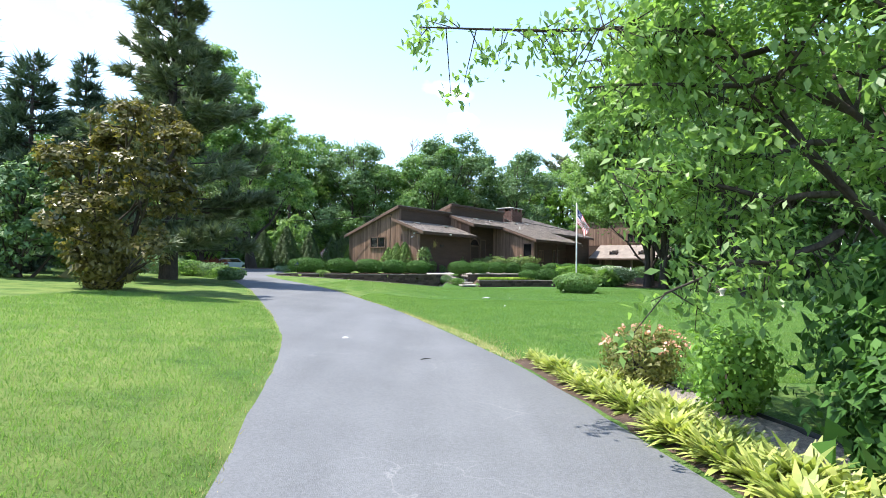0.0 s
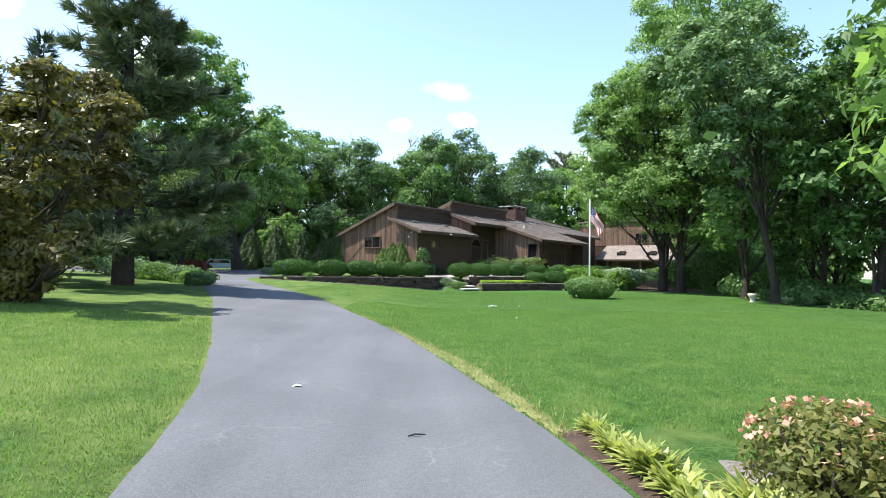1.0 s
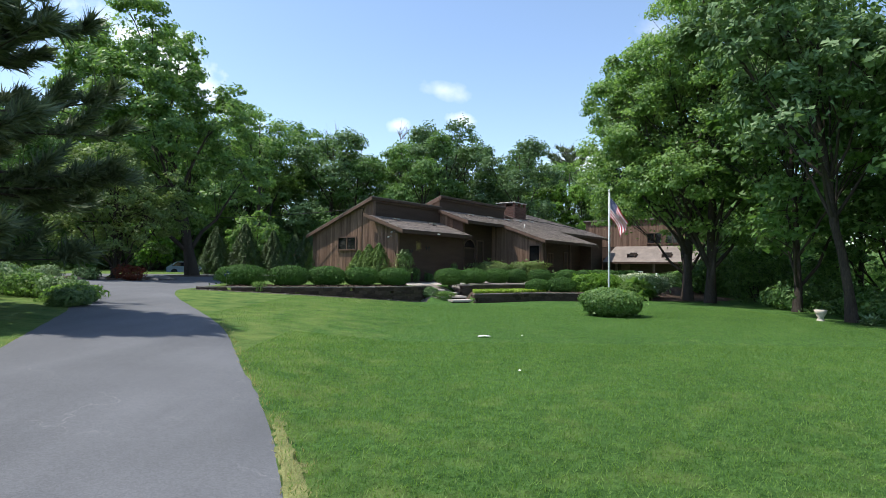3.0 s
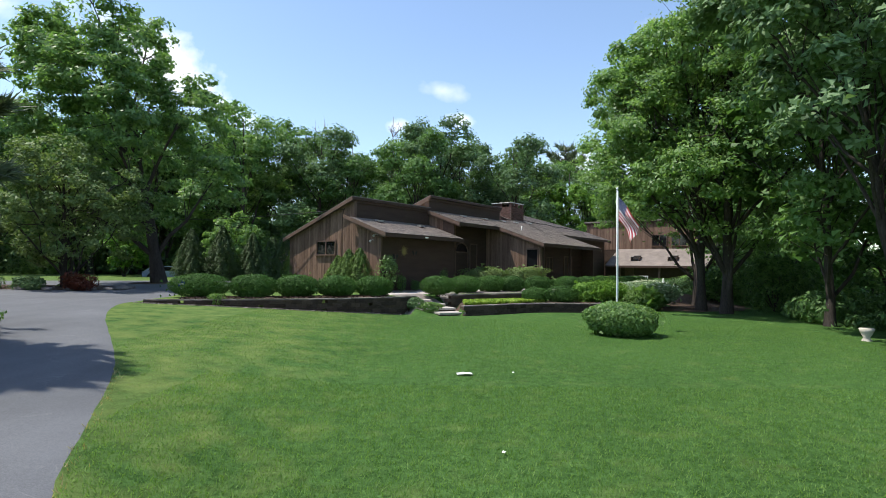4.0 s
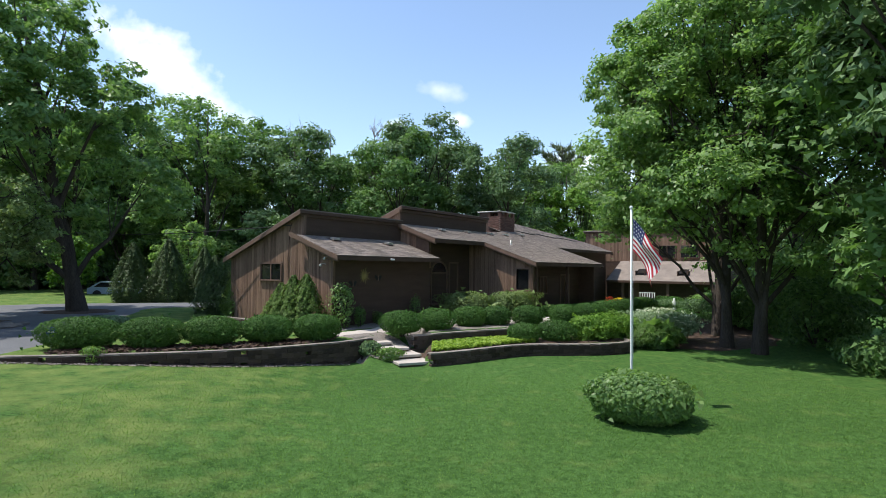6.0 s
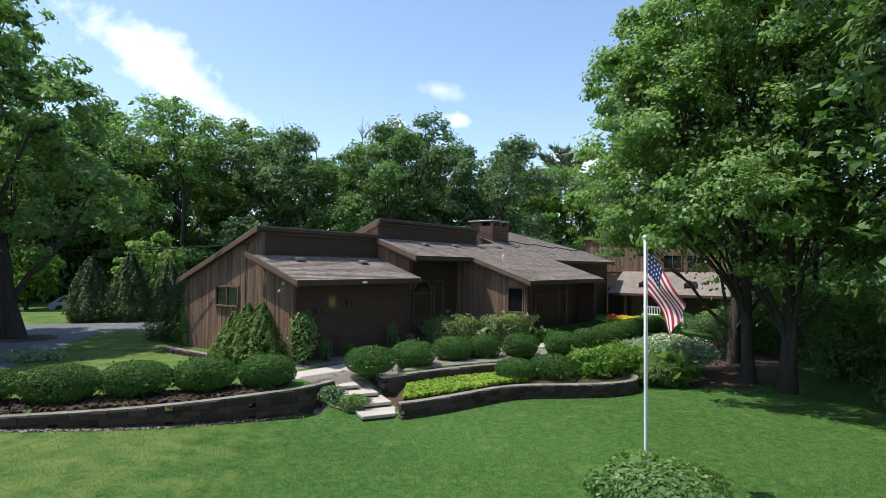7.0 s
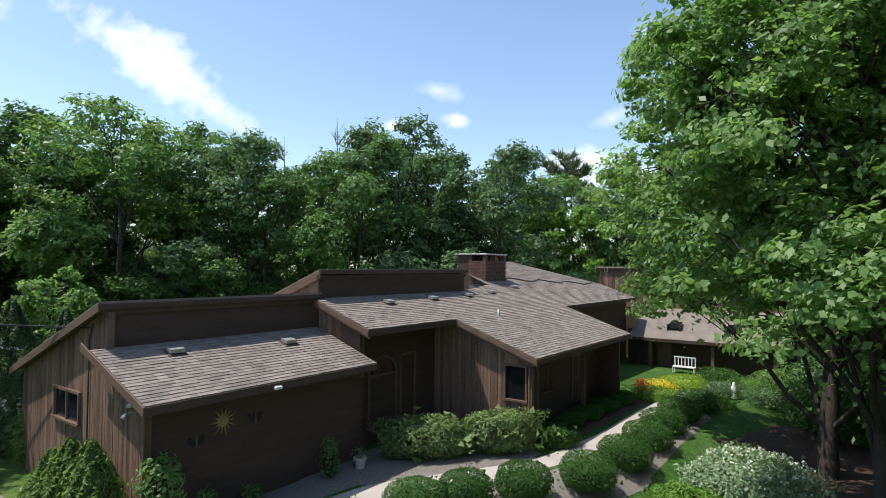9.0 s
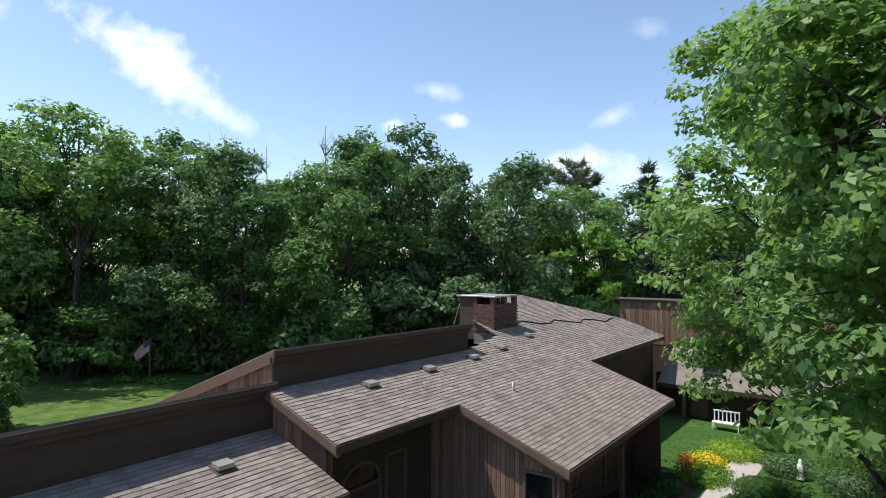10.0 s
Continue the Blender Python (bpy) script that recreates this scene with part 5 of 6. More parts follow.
# ---- trees ----
conifer("pine_tree", -11.1, 22.9, 0.8, 12.9, 4.2, "large old pine with dark drooping boughs beside the drive", 101, L_PINE, 40000, 0.34, 0.06, 0.3, 26, 0.2, -0.02, 0.17, 0.75)
broadleaf("copper_tree", -9.3, 15.5, 0.6, 5.5, 1.95, "small bronze-leaved ornamental tree on the lawn", 103, L_COPPER, 13000, 0.16, 0.08, 0.08, (0.9, 0), 52, 0.26, 3, reach=0.78)
for i, (x, y, h, rr) in enumerate(((-21, 25, 11.5, 2.6), (-18.0, 24.5, 9.6, 2.7), (-24.5, 26, 10, 3.0), (-28, 24, 11, 3.2), (-19.2, 30, 11.6, 2.1))):
    conifer("spruce_tree", x, y, 0.9, h, rr, "dark blue-green spruce at the lawn's far side", 110 + i, L_SPRUCE, 9000, 0.4, 0.03, 0.18, 26, 0.05, -0.15, 0.22, 0.9)
broadleaf("young_tree", -14.3, 19.2, 0.8, 4.3, 2.0, "light green young tree on the lawn's edge", 116, L_FOREST2, 9000, 0.2, 0.05, 0.1)
broadleaf("oak_tree", -17.0, 50.5, 0.95, 19.3, 6.3, "tall oak with open crown beside the forecourt", 120, L_OAK, 42000, 0.3, 0.2, 0.4, (-3.0, -1.0), 76, 0.2, off=(-0.8, 0))
bed("mulch_bed", -17.0, 50.5, 1.9, 1.6, M_MULCH, "ring of mulch round the oak", 0.2, 0.05, 8)
broadleaf("ornamental_tree", -18.6, 43.5, 0.95, 8.3, 4.1, "spreading light green tree in the island bed", 121, L_LIGHT, 24000, 0.19, 0.12, 0.14, (0, 0), 70, 0.2, 3)
broadleaf("small_tree", -29.0, 68.0, 1.0, 5.5, 2.4, "small bright lime-green tree across the forecourt", 122, L_BRIGHT, 6000, 0.3, 0.15, 0.1)
broadleaf("small_tree", -17.5, 64.0, 1.0, 6.0, 2.6, "small bright green tree behind the arborvitae", 123, L_OAK, 6000, 0.28, 0.1, 0.1)
# the shade trees by the garage
SHADE = "tall broad shade tree with layered bright green leaves"
broadleaf("shade_tree", 17.2, 44.3, -0.1, 23.0, 7.0, SHADE, 130, L_OAK, 84000, 0.21, 0.17, 0.27, (0.3, -0.5), 110, 0.2, droop=0.4, small=False)
broadleaf("shade_tree", 18.4, 51.2, -0.1, 20.5, 7.4, SHADE, 131, L_OAK, 62000, 0.24, 0.16, 0.25, (0.2, 0), 96, 0.2, 2, droop=0.4, small=False)
broadleaf("shade_tree", 16.6, 46.0, -0.1, 17.0, 5.6, "tall shade tree with dark trunk among its neighbours", 133, L_OAK, 30000, 0.22, 0.3, 0.26, (-0.8, 0), 70, 0.2, droop=0.4, small=False)
broadleaf("leaning_tree", 16.9, 31.9, -0.1, 15.0, 4.5, "slender leaning tree at the wood edge", 132, L_FOREST2, 20000, 0.28, 0.4, 0.2, (-2.5, 1), 60, 0.22)
# wood edge on the right
r = np.random.default_rng(9)
for i, (x, y, h, rr, lf) in enumerate(((22, 36, 15, 5, L_FOREST), (24, 30, 16, 5, L_FOREST2), (27, 42, 17, 6, L_FOREST), (21, 26, 13, 4.5, L_FOREST), (26, 22, 15, 5, L_FOREST2), (33, 33, 18, 6, L_FOREST), (30, 49, 18, 6, L_FOREST), (26, 56, 18, 6, L_OAK), (20, 18, 10, 4, L_FOREST2), (36, 24, 17, 6, L_FOREST), (38, 42, 18, 7, L_FOREST2), (18.4, 37.8, 16, 5.4, L_FOREST), (19.5, 28.5, 14, 4.5, L_FOREST))):
    broadleaf("wood_tree", x, y, -0.3, h, rr, "tall woodland tree at the lawn's shaded edge", 140 + i, lf, 11000, 0.34, 0.2 if x < 23 else 0.05, 0.2, tuple(r.uniform(-1, 1, 2)), 55, 0.26)
for i in range(26):
    x, y = 19.6 + r.uniform(-0.3, 1.5) + (2.5 if i % 2 else 0), 15 + i * 1.1
    shrub("underbrush", x, y, -0.2, 1.8, 1.8, r.uniform(0.7, 1.7), "shaded green underbrush at the wood edge", 160 + i, L_FOREST, 2000, 0.24, "loose", 0, "shrub", 0.5, core=False)
for i, (x, y) in enumerate(((22.0, 55.5), (24.0, 54.0), (26.0, 57.5), (28.0, 55.0), (24.5, 60.0), (29.5, 60.0), (21.5, 47.0), (23.5, 49.0))):
    shrub("underbrush", x, y, 0.0, 2.2, 2.0, 2.6 + 0.9 * math.sin(i * 2.3), "shaded green underbrush beyond the tall trees", 190 + i, L_FOREST, 2200, 0.26, "loose", 0, "shrub", 0.5, core=False)

# the wood behind the house
WOOD = []
for i in range(42):
    a = i / 41
    x = -62 + a * 118
    y = 84 + 6 * math.sin(i * 1.7) + (8 if x > 10 else 0)
    WOOD.append((x, y, 17.3 + 1.8 * math.sin(i * 2.3) + (3.6 if x < -15 else 0) + (-1.6 if x > 8 else 0) + 3.0 * math.exp(-((x - 1) / 6.5) ** 2) + (-4 if 21 < x < 34 else 0)))
for i in range(10):
    WOOD.append((-62 + i * 12.5, 98 + 5 * math.sin(i * 2.1), 19 + 1.6 * math.sin(i * 1.3)))
for i, (x, y) in enumerate(((-36, 74), (-44, 66), (-50, 56), (-54, 46), (-50, 36), (-44, 70), (-56, 62), (-60, 40), (-44, 30), (-38, 26), (-34, 34), (-52, 24), (-30, 78))):
    WOOD.append((x, y, 17 + 2 * math.sin(i * 3.1)))
for i in range(11):
    WOOD.append((-78 + i * 8.0, 108 + 3 * math.sin(i * 1.9), 15.5))
protos = []
for k, lf in enumerate((L_FOREST, L_FOREST, L_FOREST2, L_OAK, L_FOREST, L_BRIGHT)):
    protos.append(broadleaf("wood_tree", 0, -300, 0, 18, 5.0, "tall broad-leaved tree in the dense wood behind the house", 200 + k, lf, 12500, 0.34, 0.06 if k % 2 else 0.12, 0.24, (0, 0), 42, 0.33))
for i, (x, y, h) in enumerate(WOOD):
    k = int(r.integers(0, 5))
    s = h / 18
    if i < len(protos):
        k = i
        protos[k].matrix_world = Matrix.Translation((x, y, 0.5)) @ Matrix.Diagonal((s * 1.05, s * 1.05, s, 1))
        tagged(protos[k], group="wood behind the house")
        continue
    o = copy_thing(protos[k], pose(x, y, 0.5, 0, 0, r.uniform(0, 360)))
    o.scale = (s * r.uniform(0.95, 1.2), s * r.uniform(0.95, 1.2), s)

# flagpole and flag
flagpole = new("flagpole")
flagpole.location = (8.1, 34.5, 0)
tagged(flagpole, "white metal flagpole standing in a round shrub", "flagpole")
part("pole", tube_mesh("pole", [[((0, 0, -0.2), 0.038), ((0, 0, 2.5), 0.033), ((0, 0, 5.32), 0.025)]], M_WHITE, 12), None, flagpole)

# ---- the near border and the overhanging tree ----
def arching(name, x, y, z, label, seed, leaf, count, length, width, spread=0.35, stiff=0.9, category="plant", group="", segs=3):
    """A clump of arching leaves: each rises from the crown and bends over."""
    r = np.random.default_rng(seed)
    root = new(name)
    root.location = (x, y, z)
    qs = []
    for i in range(count):
        a = r.random() * 6.283
        out = np.array([math.cos(a), math.sin(a), 0])
        side = np.array([-math.sin(a), math.cos(a), 0])
        ln = length * r.uniform(0.6, 1.15)
        tilt = r.uniform(0.25, 1.25)
        p = out * r.uniform(0, spread * 0.3)
        w0 = 0.012
        for k in range(segs):
            ang = tilt + (1 - stiff) * 1.6 * k / segs + 0.45 * k / segs
            q = p + (out * math.sin(ang) + np.array([0, 0, 1]) * math.cos(ang)) * ln / segs
            w1 = width * [0.8, 1.0, 0.1][k] if segs == 3 else width * (1 - k / segs)
            qs.append([p - side * w0 / 2, p + side * w0 / 2, q + side * w1 / 2, q - side * w1 / 2])
            p, w0 = q, w1
    part("leaves", quads("leaves", np.array(qs), leaf), None, root)
    part("crown", box_bm(-0.03, 0.03, -0.03, 0.03, -0.05, 0.03), M_BARK, root)
    return tagged(root, label, category, group)


edge = resample([(1.93, 3.0), (1.84, 4.2), (1.68, 5.3), (1.45, 6.8), (1.22, 8.5)], 20)
rb = random.Random(4)
proto_hosta = [arching("hosta", 0, -300 - k, 0, "yellow-green hosta clump edging the drive", 300 + k, L_HOSTA, 140, 0.3, 0.05, 0.3, 0.75, "plant", "hostas along the drive") for k in range(3)]
for i, p in enumerate(edge):
    for row in range(2 if i < 14 else 1):
        s = (0.95 - 0.3 * i / 20) * rb.uniform(0.85, 1.2)
        x, y = p.x + 0.14 + row * 0.3 + rb.uniform(-0.05, 0.05), p.y + rb.uniform(-0.1, 0.1)
        m = pose(x, y, 0, 0, 0, rb.uniform(0, 360)) @ Matrix.Diagonal((s, s, s, 1))
        if i < 3 and row == 0:
            protos_h = proto_hosta[i]
            protos_h.matrix_world = m
        else:
            o = copy_thing(proto_hosta[rb.randrange(3)], pose(x, y, 0, 0, 0, rb.uniform(0, 360)))
            o.scale = (s, s, s)
shrub("flowering_shrub", 2.4, 6.75, 0, 0.52, 0.48, 0.7, "small shrub with bronze leaves and pinkish flower heads", 310, L_NINE, 2600, 0.06, "loose", 0, "shrub", 0.55, core=False)
r = np.random.default_rng(311)
pk = r.normal(0, 1, (150, 3))
pk /= np.linalg.norm(pk, axis=1, keepdims=True)
pk = pk[pk[:, 2] > 0.2] * np.array([0.52, 0.48, 0.34]) + np.array([0, 0, 0.38])
heads = part("blossom", quads("blossom", leaf_quads(np.repeat(pk, 5, 0) + r.normal(0, 0.02, (len(pk) * 5, 3)), r.normal(0, 1, (len(pk) * 5, 3)) + [0, 0, 1], 0.04, r, 0.9), L_PINK), None, bpy.data.objects["flowering_shrub.001"], "pinkish flower heads")
tagged(heads, kind="stuff")
shrub("border_shrub", 2.75, 5.35, 0, 0.38, 0.36, 0.85, "upright bright green leafy shrub in the border", 312, L_BRIGHT, 1500, 0.085, "loose", 0, "shrub", 0.5, core=False)
edging = new("lawn_edging", tube_mesh("lawn_edging", [[((2.35, 7.6, 0.03), 0.03), ((2.75, 6.2, 0.04), 0.03), ((3.0, 4.8, 0.04), 0.03), ((3.1, 3.0, 0.04), 0.03)]], M_DARK, 6))
tagged(edging, "black plastic edging between border and lawn", "edging")
bed("gravel_strip", 2.55, 5.4, 0.5, 2.4, M_GRAVEL, "pale gravel strip in the border", 0.12, 0.01, 6)
soil = strip("soil_strip", [(1.88, 2.4), (1.71, 4.0), (1.5, 5.3), (1.29, 6.6), (1.02, 8.3)], [(2.75, 2.4), (2.6, 4.0), (2.45, 5.3), (2.15, 6.8), (1.45, 8.7)], M_MULCH, 24, 5, 0.022, 0.03)
tagged(soil, "dry brown soil along the drive's edge", "garden bed", kind="structure")

near = broadleaf("overhanging_tree", 4.95, 5.0, -0.05, 7.6, 3.05, "leafy tree leaning over the border and drive", 320, L_NEAR, 52000, 0.105, 0.23, 0.1, (-0.3, 0), 120, 0.2, 2, droop=1.1, aspect=0.5, small=False)
r = np.random.default_rng(321)
bough, bl = [], []
for a, b in (((3.4, 5.4, 3.6), (0.1, 4.9, 3.45)), ((2.6, 5.2, 3.55), (1.0, 4.4, 3.25)), ((3.0, 5.6, 3.7), (1.6, 6.3, 3.75)), ((3.4, 4.9, 2.5), (1.25, 4.7, 2.35)), ((3.3, 4.7, 1.7), (1.45, 4.2, 1.02)), ((3.3, 4.9, 3.2), (1.35, 4.8, 3.0)), ((3.2, 4.6, 2.0), (1.7, 4.4, 1.65))):
    path = limb(a, b, 0.035, 0.006, r, 0.22, 6)
    bough.append(path)
    for (p, _), (q, _) in zip(path[1:], path[2:]):
        for k in range(8):
            s = np.array(p) + (np.array(q) - np.array(p)) * r.random()
            e = s + r.normal(0, 0.16, 3) + np.array([0, 0, -0.12])
            bough.append([(tuple(s), 0.006), (tuple(e), 0.003)])
            bl.append(e + r.normal(0, 0.08, (20, 3)))
bl = np.concatenate(bl) - np.array([4.95, 5.0, -0.05])
part("hanging_leaves", quads("hanging_leaves", leaf_quads(bl, np.tile([0.3, -0.3, 0.5], (len(bl), 1)), 0.095, r, 0.45, 0.8, 1.5), L_NEAR), None, near)
bt = part("hanging_bough", tube_mesh("hanging_bough", bough, M_BARK, 5), None, near)
bt.location = (-4.95, -5.0, 0.05)
for i, (x, y, rr, h) in enumerate(((3.75, 3.9, 0.8, 1.4), (4.6, 5.2, 1.15, 2.0), (3.15, 3.45, 0.62, 0.95), (3.5, 2.4, 0.9, 1.3), (6.7, 7.6, 1.3, 1.8))):
    shrub("border_shrub", x, y, -0.05, rr, rr, h, "dense dark green shrub under the overhanging tree", 330 + i, L_YEW, 6000, 0.1, "loose", 0, "shrub", 0.55)

shrub("copper_sapling", -9.2, 15.4, 0.55, 0.85, 0.8, 1.9, "leafy suckers round the foot of the bronze tree", 340, L_COPPER, 3500, 0.12, "loose", 0, "shrub", 0.5)
# ---- small things of the lawn and drive ----
twig = new("fallen_twig", tube_mesh("fallen_twig", [[((0, 0, 0.01), 0.006), ((0.06, 0.03, 0.02), 0.008), ((0.15, 0.05, 0.012), 0.004)], [((0.06, 0.03, 0.02), 0.005), ((0.11, 0.0, 0.02), 0.003)]], M_DARK, 5))
twig.location = (-0.3, 8.15, 0.03)
tagged(twig, "short dark twig lying on the drive", "twig")


def litter(x, y, w, d, rot, label, mat=M_WHITE):
    o = new("litter", mesh_from("litter", [(-w, -d, 0), (0, -d, 0.012), (w, -d * 0.8, 0), (w * 0.9, d, 0.004), (0, d, 0.02), (-w, d * 0.9, 0)], [(0, 1, 4, 5), (1, 2, 3, 4)], mat))
    o.location, o.rotation_euler = (x, y, ground_z(x, y) + 0.034), (0, 0, rot)
    return tagged(o, label, "litter")


litter(-1.63, 9.6, 0.05, 0.03, 0.3, "small scrap of white paper on the drive")
litter(1.94, 25.1, 0.17, 0.1, 0.1, "flat white utility cover set in the lawn")
litter(3.0, 25.3, 0.03, 0.022, 0.8, "small pale scrap lying on the lawn")
litter(2.2, 20.0, 0.028, 0.022, 0.8, "small pale scrap lying on the lawn")

# grass: blades over the lawn that the camera passes
def grass(name, n, x0, x1, y0, y1, leaf, height, label, keep, seed):
    r = np.random.default_rng(seed)
    x, y = r.uniform(x0, x1, n * 2), y0 + (y1 - y0) * r.random(n * 2) ** (1.0 if y0 > 20 else 1.5) + (1.5 * r.normal(0, 1, n * 2) if y0 > 20 else 0)
    ok = keep(x, y)
    x, y = x[ok][:n], y[ok][:n]
    z = np.array([ground_z(a, b) for a, b in zip(x, y)])
    p = np.stack([x, y, z - 0.005], 1)
    m = len(p)
    a = r.random(m) * 6.283
    side = np.stack([np.cos(a), np.sin(a), np.zeros(m)], 1)
    far = (1 + (y / 14))[:, None]
    h = (height * r.uniform(0.5, 1.3, m))[:, None]
    w = 0.0045 * far
    bend = np.stack([r.normal(0, 0.5, m), r.normal(0, 0.5, m), np.ones(m)], 1)
    top = p + bend * h
    q = np.stack([p - side * w * 0.7, p + side * w * 0.7, top], 1)
    ob = new(name, tris(name, q, leaf))
    return tagged(ob, label, "grass", kind="stuff")


ly = np.array([p[1] for p in DRIVE_L])
lx = np.array([p[0] for p in DRIVE_L])
ry_ = np.array([p[1] for p in DRIVE_R])
rx_ = np.array([p[0] for p in DRIVE_R])


def left_lawn(x, y):
    return x < np.interp(y, ly[:13], lx[:13]) - 0.02


def right_lawn(x, y):
    return (x > np.interp(y, ry_, rx_) + 0.02) & ~((x < np.interp(y, ry_, rx_) + 1.5) & (y < 8.6))


def right_edge(x, y):
    d = x - np.interp(y, ry_, rx_)
    return (d > -0.05) & (d < np.random.default_rng(31).random(len(y)) * (0.12 + 0.75 * np.exp(-((y - 11.5) / 3.2) ** 2) + 0.08 * np.sin(y * 5) + 0.06 * np.sin(y * 13)))


def left_edge(x, y):
    d = np.interp(y, ly[:13], lx[:13]) - x
    return (d > -0.05) & (d < 0.13 + 0.06 * np.sin(y * 7) + 0.04 * np.sin(y * 17))


grass("lawn_grass", 110000, -9, -1, 2, 15, L_GRASS, 0.042, "short green blades of the lawn", left_lawn, 1)
grass("lawn_grass", 190000, -3, 12, 7, 24, L_GRASS, 0.042, "short green blades of the lawn", right_lawn, 2)
grass("lawn_grass", 80000, -6, 16, 24, 38, L_GRASS, 0.034, "short green blades of the lawn", right_lawn, 5)
grass("dry_grass", 20000, -5, 3, 8.3, 24, L_DRY, 0.06, "straw-coloured grass along the drive's edge", right_edge, 3)
grass("dry_grass", 9000, -7, -1, 2, 20, L_DRY, 0.045, "straw-coloured grass along the drive's edge", left_edge, 4)

# ---- beds by the steps ----
r = np.random.default_rng(350)
n = 9000
gxs = r.uniform(2.6, 7.0, n)
f = r.random(n)
lo = np.array([line_y(WALL_LOW, x) for x in gxs]) + 0.3
hi = np.array([line_y(WALL_HIGH, x) for x in gxs]) - 0.2
ok = hi > lo + 0.05
pos = np.stack([gxs, lo + (hi - lo) * f, 0.5 + 0.14 * r.random(n)], 1)[ok]
cover = new("groundcover", quads("groundcover", leaf_quads(pos, np.tile([0, -0.3, 1.0], (len(pos), 1)), 0.13, r, 0.6, 0.5), L_CHART))
tagged(cover, "chartreuse leafy groundcover filling the terraced bed", "groundcover", kind="stuff")
n = 1500
px_, t_ = [], r.random(n)
base = resample([(x, y - 0.28) for x, y in WALL_LEFT[:8]], 60)
idx = (t_ * 58).astype(int)
pts_ = np.array([[base[i].x, base[i].y, ground_z(base[i].x, base[i].y)] for i in idx]) + np.stack([r.normal(0, 0.1, n), r.normal(0, 0.07, n), 0.015 + 0.01 * r.random(n)], 1)
peb = new("gravel_edge", quads("gravel_edge", leaf_quads(pts_, np.tile([0, 0, 1.0], (n, 1)), 0.07, r, 0.8, 0.5), M_CAPSTONE))
tagged(peb, "strip of pale pebbles along the wall's foot", "gravel", kind="stuff")
n = 2500
pts_ = np.stack([r.uniform(-9.5, -1.2, n), np.zeros(n), np.zeros(n)], 1)
pts_[:, 1] = [line_y(WALL_LEFT, x) for x in pts_[:, 0]]
pts_[:, 1] += r.uniform(0.3, 2.0, n)
pts_[:, 2] = [ground_z(a, b) + 0.02 for a, b in pts_[:, :2]]
peb2 = new("bed_mulch", quads("bed_mulch", leaf_quads(pts_, np.tile([0, 0, 1.0], (n, 1)), 0.17, r, 0.7, 0.4), M_MULCH))
tagged(peb2, "dark chips under the clipped yews", "mulch", kind="stuff")
shrub("garden_plant", 1.0, 40.6, 0.1, 0.55, 0.4, 0.5, "low leafy plants beside the bottom steps", 351, L_NEAR, 1600, 0.11, "loose", 0, "shrub", 0.4, core=False)
shrub("garden_plant", 0.2, 40.9, 0.2, 0.5, 0.4, 0.6, "low leafy plants beside the bottom steps", 352, L_FOREST2, 1600, 0.11, "loose", 0, "shrub", 0.4, core=False)
shrub("garden_plant", -7.9, 36.75, 0.5, 0.4, 0.3, 0.6, "small weedy plant at the wall's foot", 353, L_NEAR, 700, 0.1, "loose", 0, "shrub", 0.4, core=False)
shrub("flower_clump", 16.4, 60.2, 0.85, 0.8, 0.8, 0.7, "clump of yellow flowers by the garage walk", 354, L_YELLOW, 900, 0.09, "loose", 0, "flowers", 0.8, core=False)
shrub("flower_clump", 15.2, 59.8, 0.85, 0.4, 0.4, 0.9, "clump of red flowers by the garage walk", 355, L_RED, 250, 0.09, "loose", 0, "flowers", 0.8, core=False)
for i, (x, y, rr, h, lf) in enumerate(((15.6, 59.0, 1.2, 0.6, L_BRIGHT), (18.3, 62.0, 1.3, 0.6, L_CHART), (19.5, 60.0, 1.0, 0.7, L_FOREST2), (21.0, 63.5, 1.2, 0.8, L_YEW), (17.5, 57.5, 1.1, 0.5, L_YEW), (20.5, 57.5, 1.3, 0.9, L_FOREST2), (22.5, 60.5, 1.4, 1.2, L_NEAR))):
    shrub("garden_plant", x, y, 0.8, rr, rr, h, "mixed green perennials in the garage courtyard", 356 + i, lf, 2500, 0.13, "loose", 0, "shrub", 0.4, core=False)

# ---- flag ----
M_FLAGR = material("red_flag_cloth", (0.42, 0.03, 0.045), 0.8, 0.12, 3, 60, 0.1)
M_FLAGW = material("white_flag_cloth", (0.7, 0.68, 0.66), 0.8, 0.08, 3, 60, 0.1)
M_FLAGB = material("navy_flag_cloth", (0.02, 0.03, 0.1), 0.8, 0.12, 3, 60, 0.1)


def flag_mesh(length, hoist, drop, reach, seed):
    """A hanging flag with folds: thirteen stripes and a blue field."""
    ns, nh = 40, 26
    verts, faces, mats = [], [], []
    for i in range(ns + 1):
        s = i / ns
        for j in range(nh + 1):
            h = j / nh
            fold = 0.085 * s * math.sin(s * 7 + h * 5.2 + seed) + 0.05 * s * math.sin(h * 11 + s * 3)
            x = 0.05 + reach * s * (1 - 0.35 * h * s)
            z = -hoist * h * (1 - 0.15 * s) - drop * s ** 1.15
            verts.append((x + fold * 0.4, fold, z))
    w = nh + 1
    for i in range(ns):
        for j in range(nh):
            faces.append((i * w + j, i * w + j + 1, (i + 1) * w + j + 1, (i + 1) * w + j))
            if i < ns * 0.4 and j < 14:
                mats.append(1 if (i % 3 == 1 and j % 3 == 1) else 2)
            else:
                mats.append((j // 2) % 2)
    me = mesh_from("cloth", verts, faces, M_FLAGR)
    me.materials.append(M_FLAGW)
    me.materials.append(M_FLAGB)
    me.polygons.foreach_set("material_index", mats)
    me.polygons.foreach_set("use_smooth", [True] * len(mats))
    return me


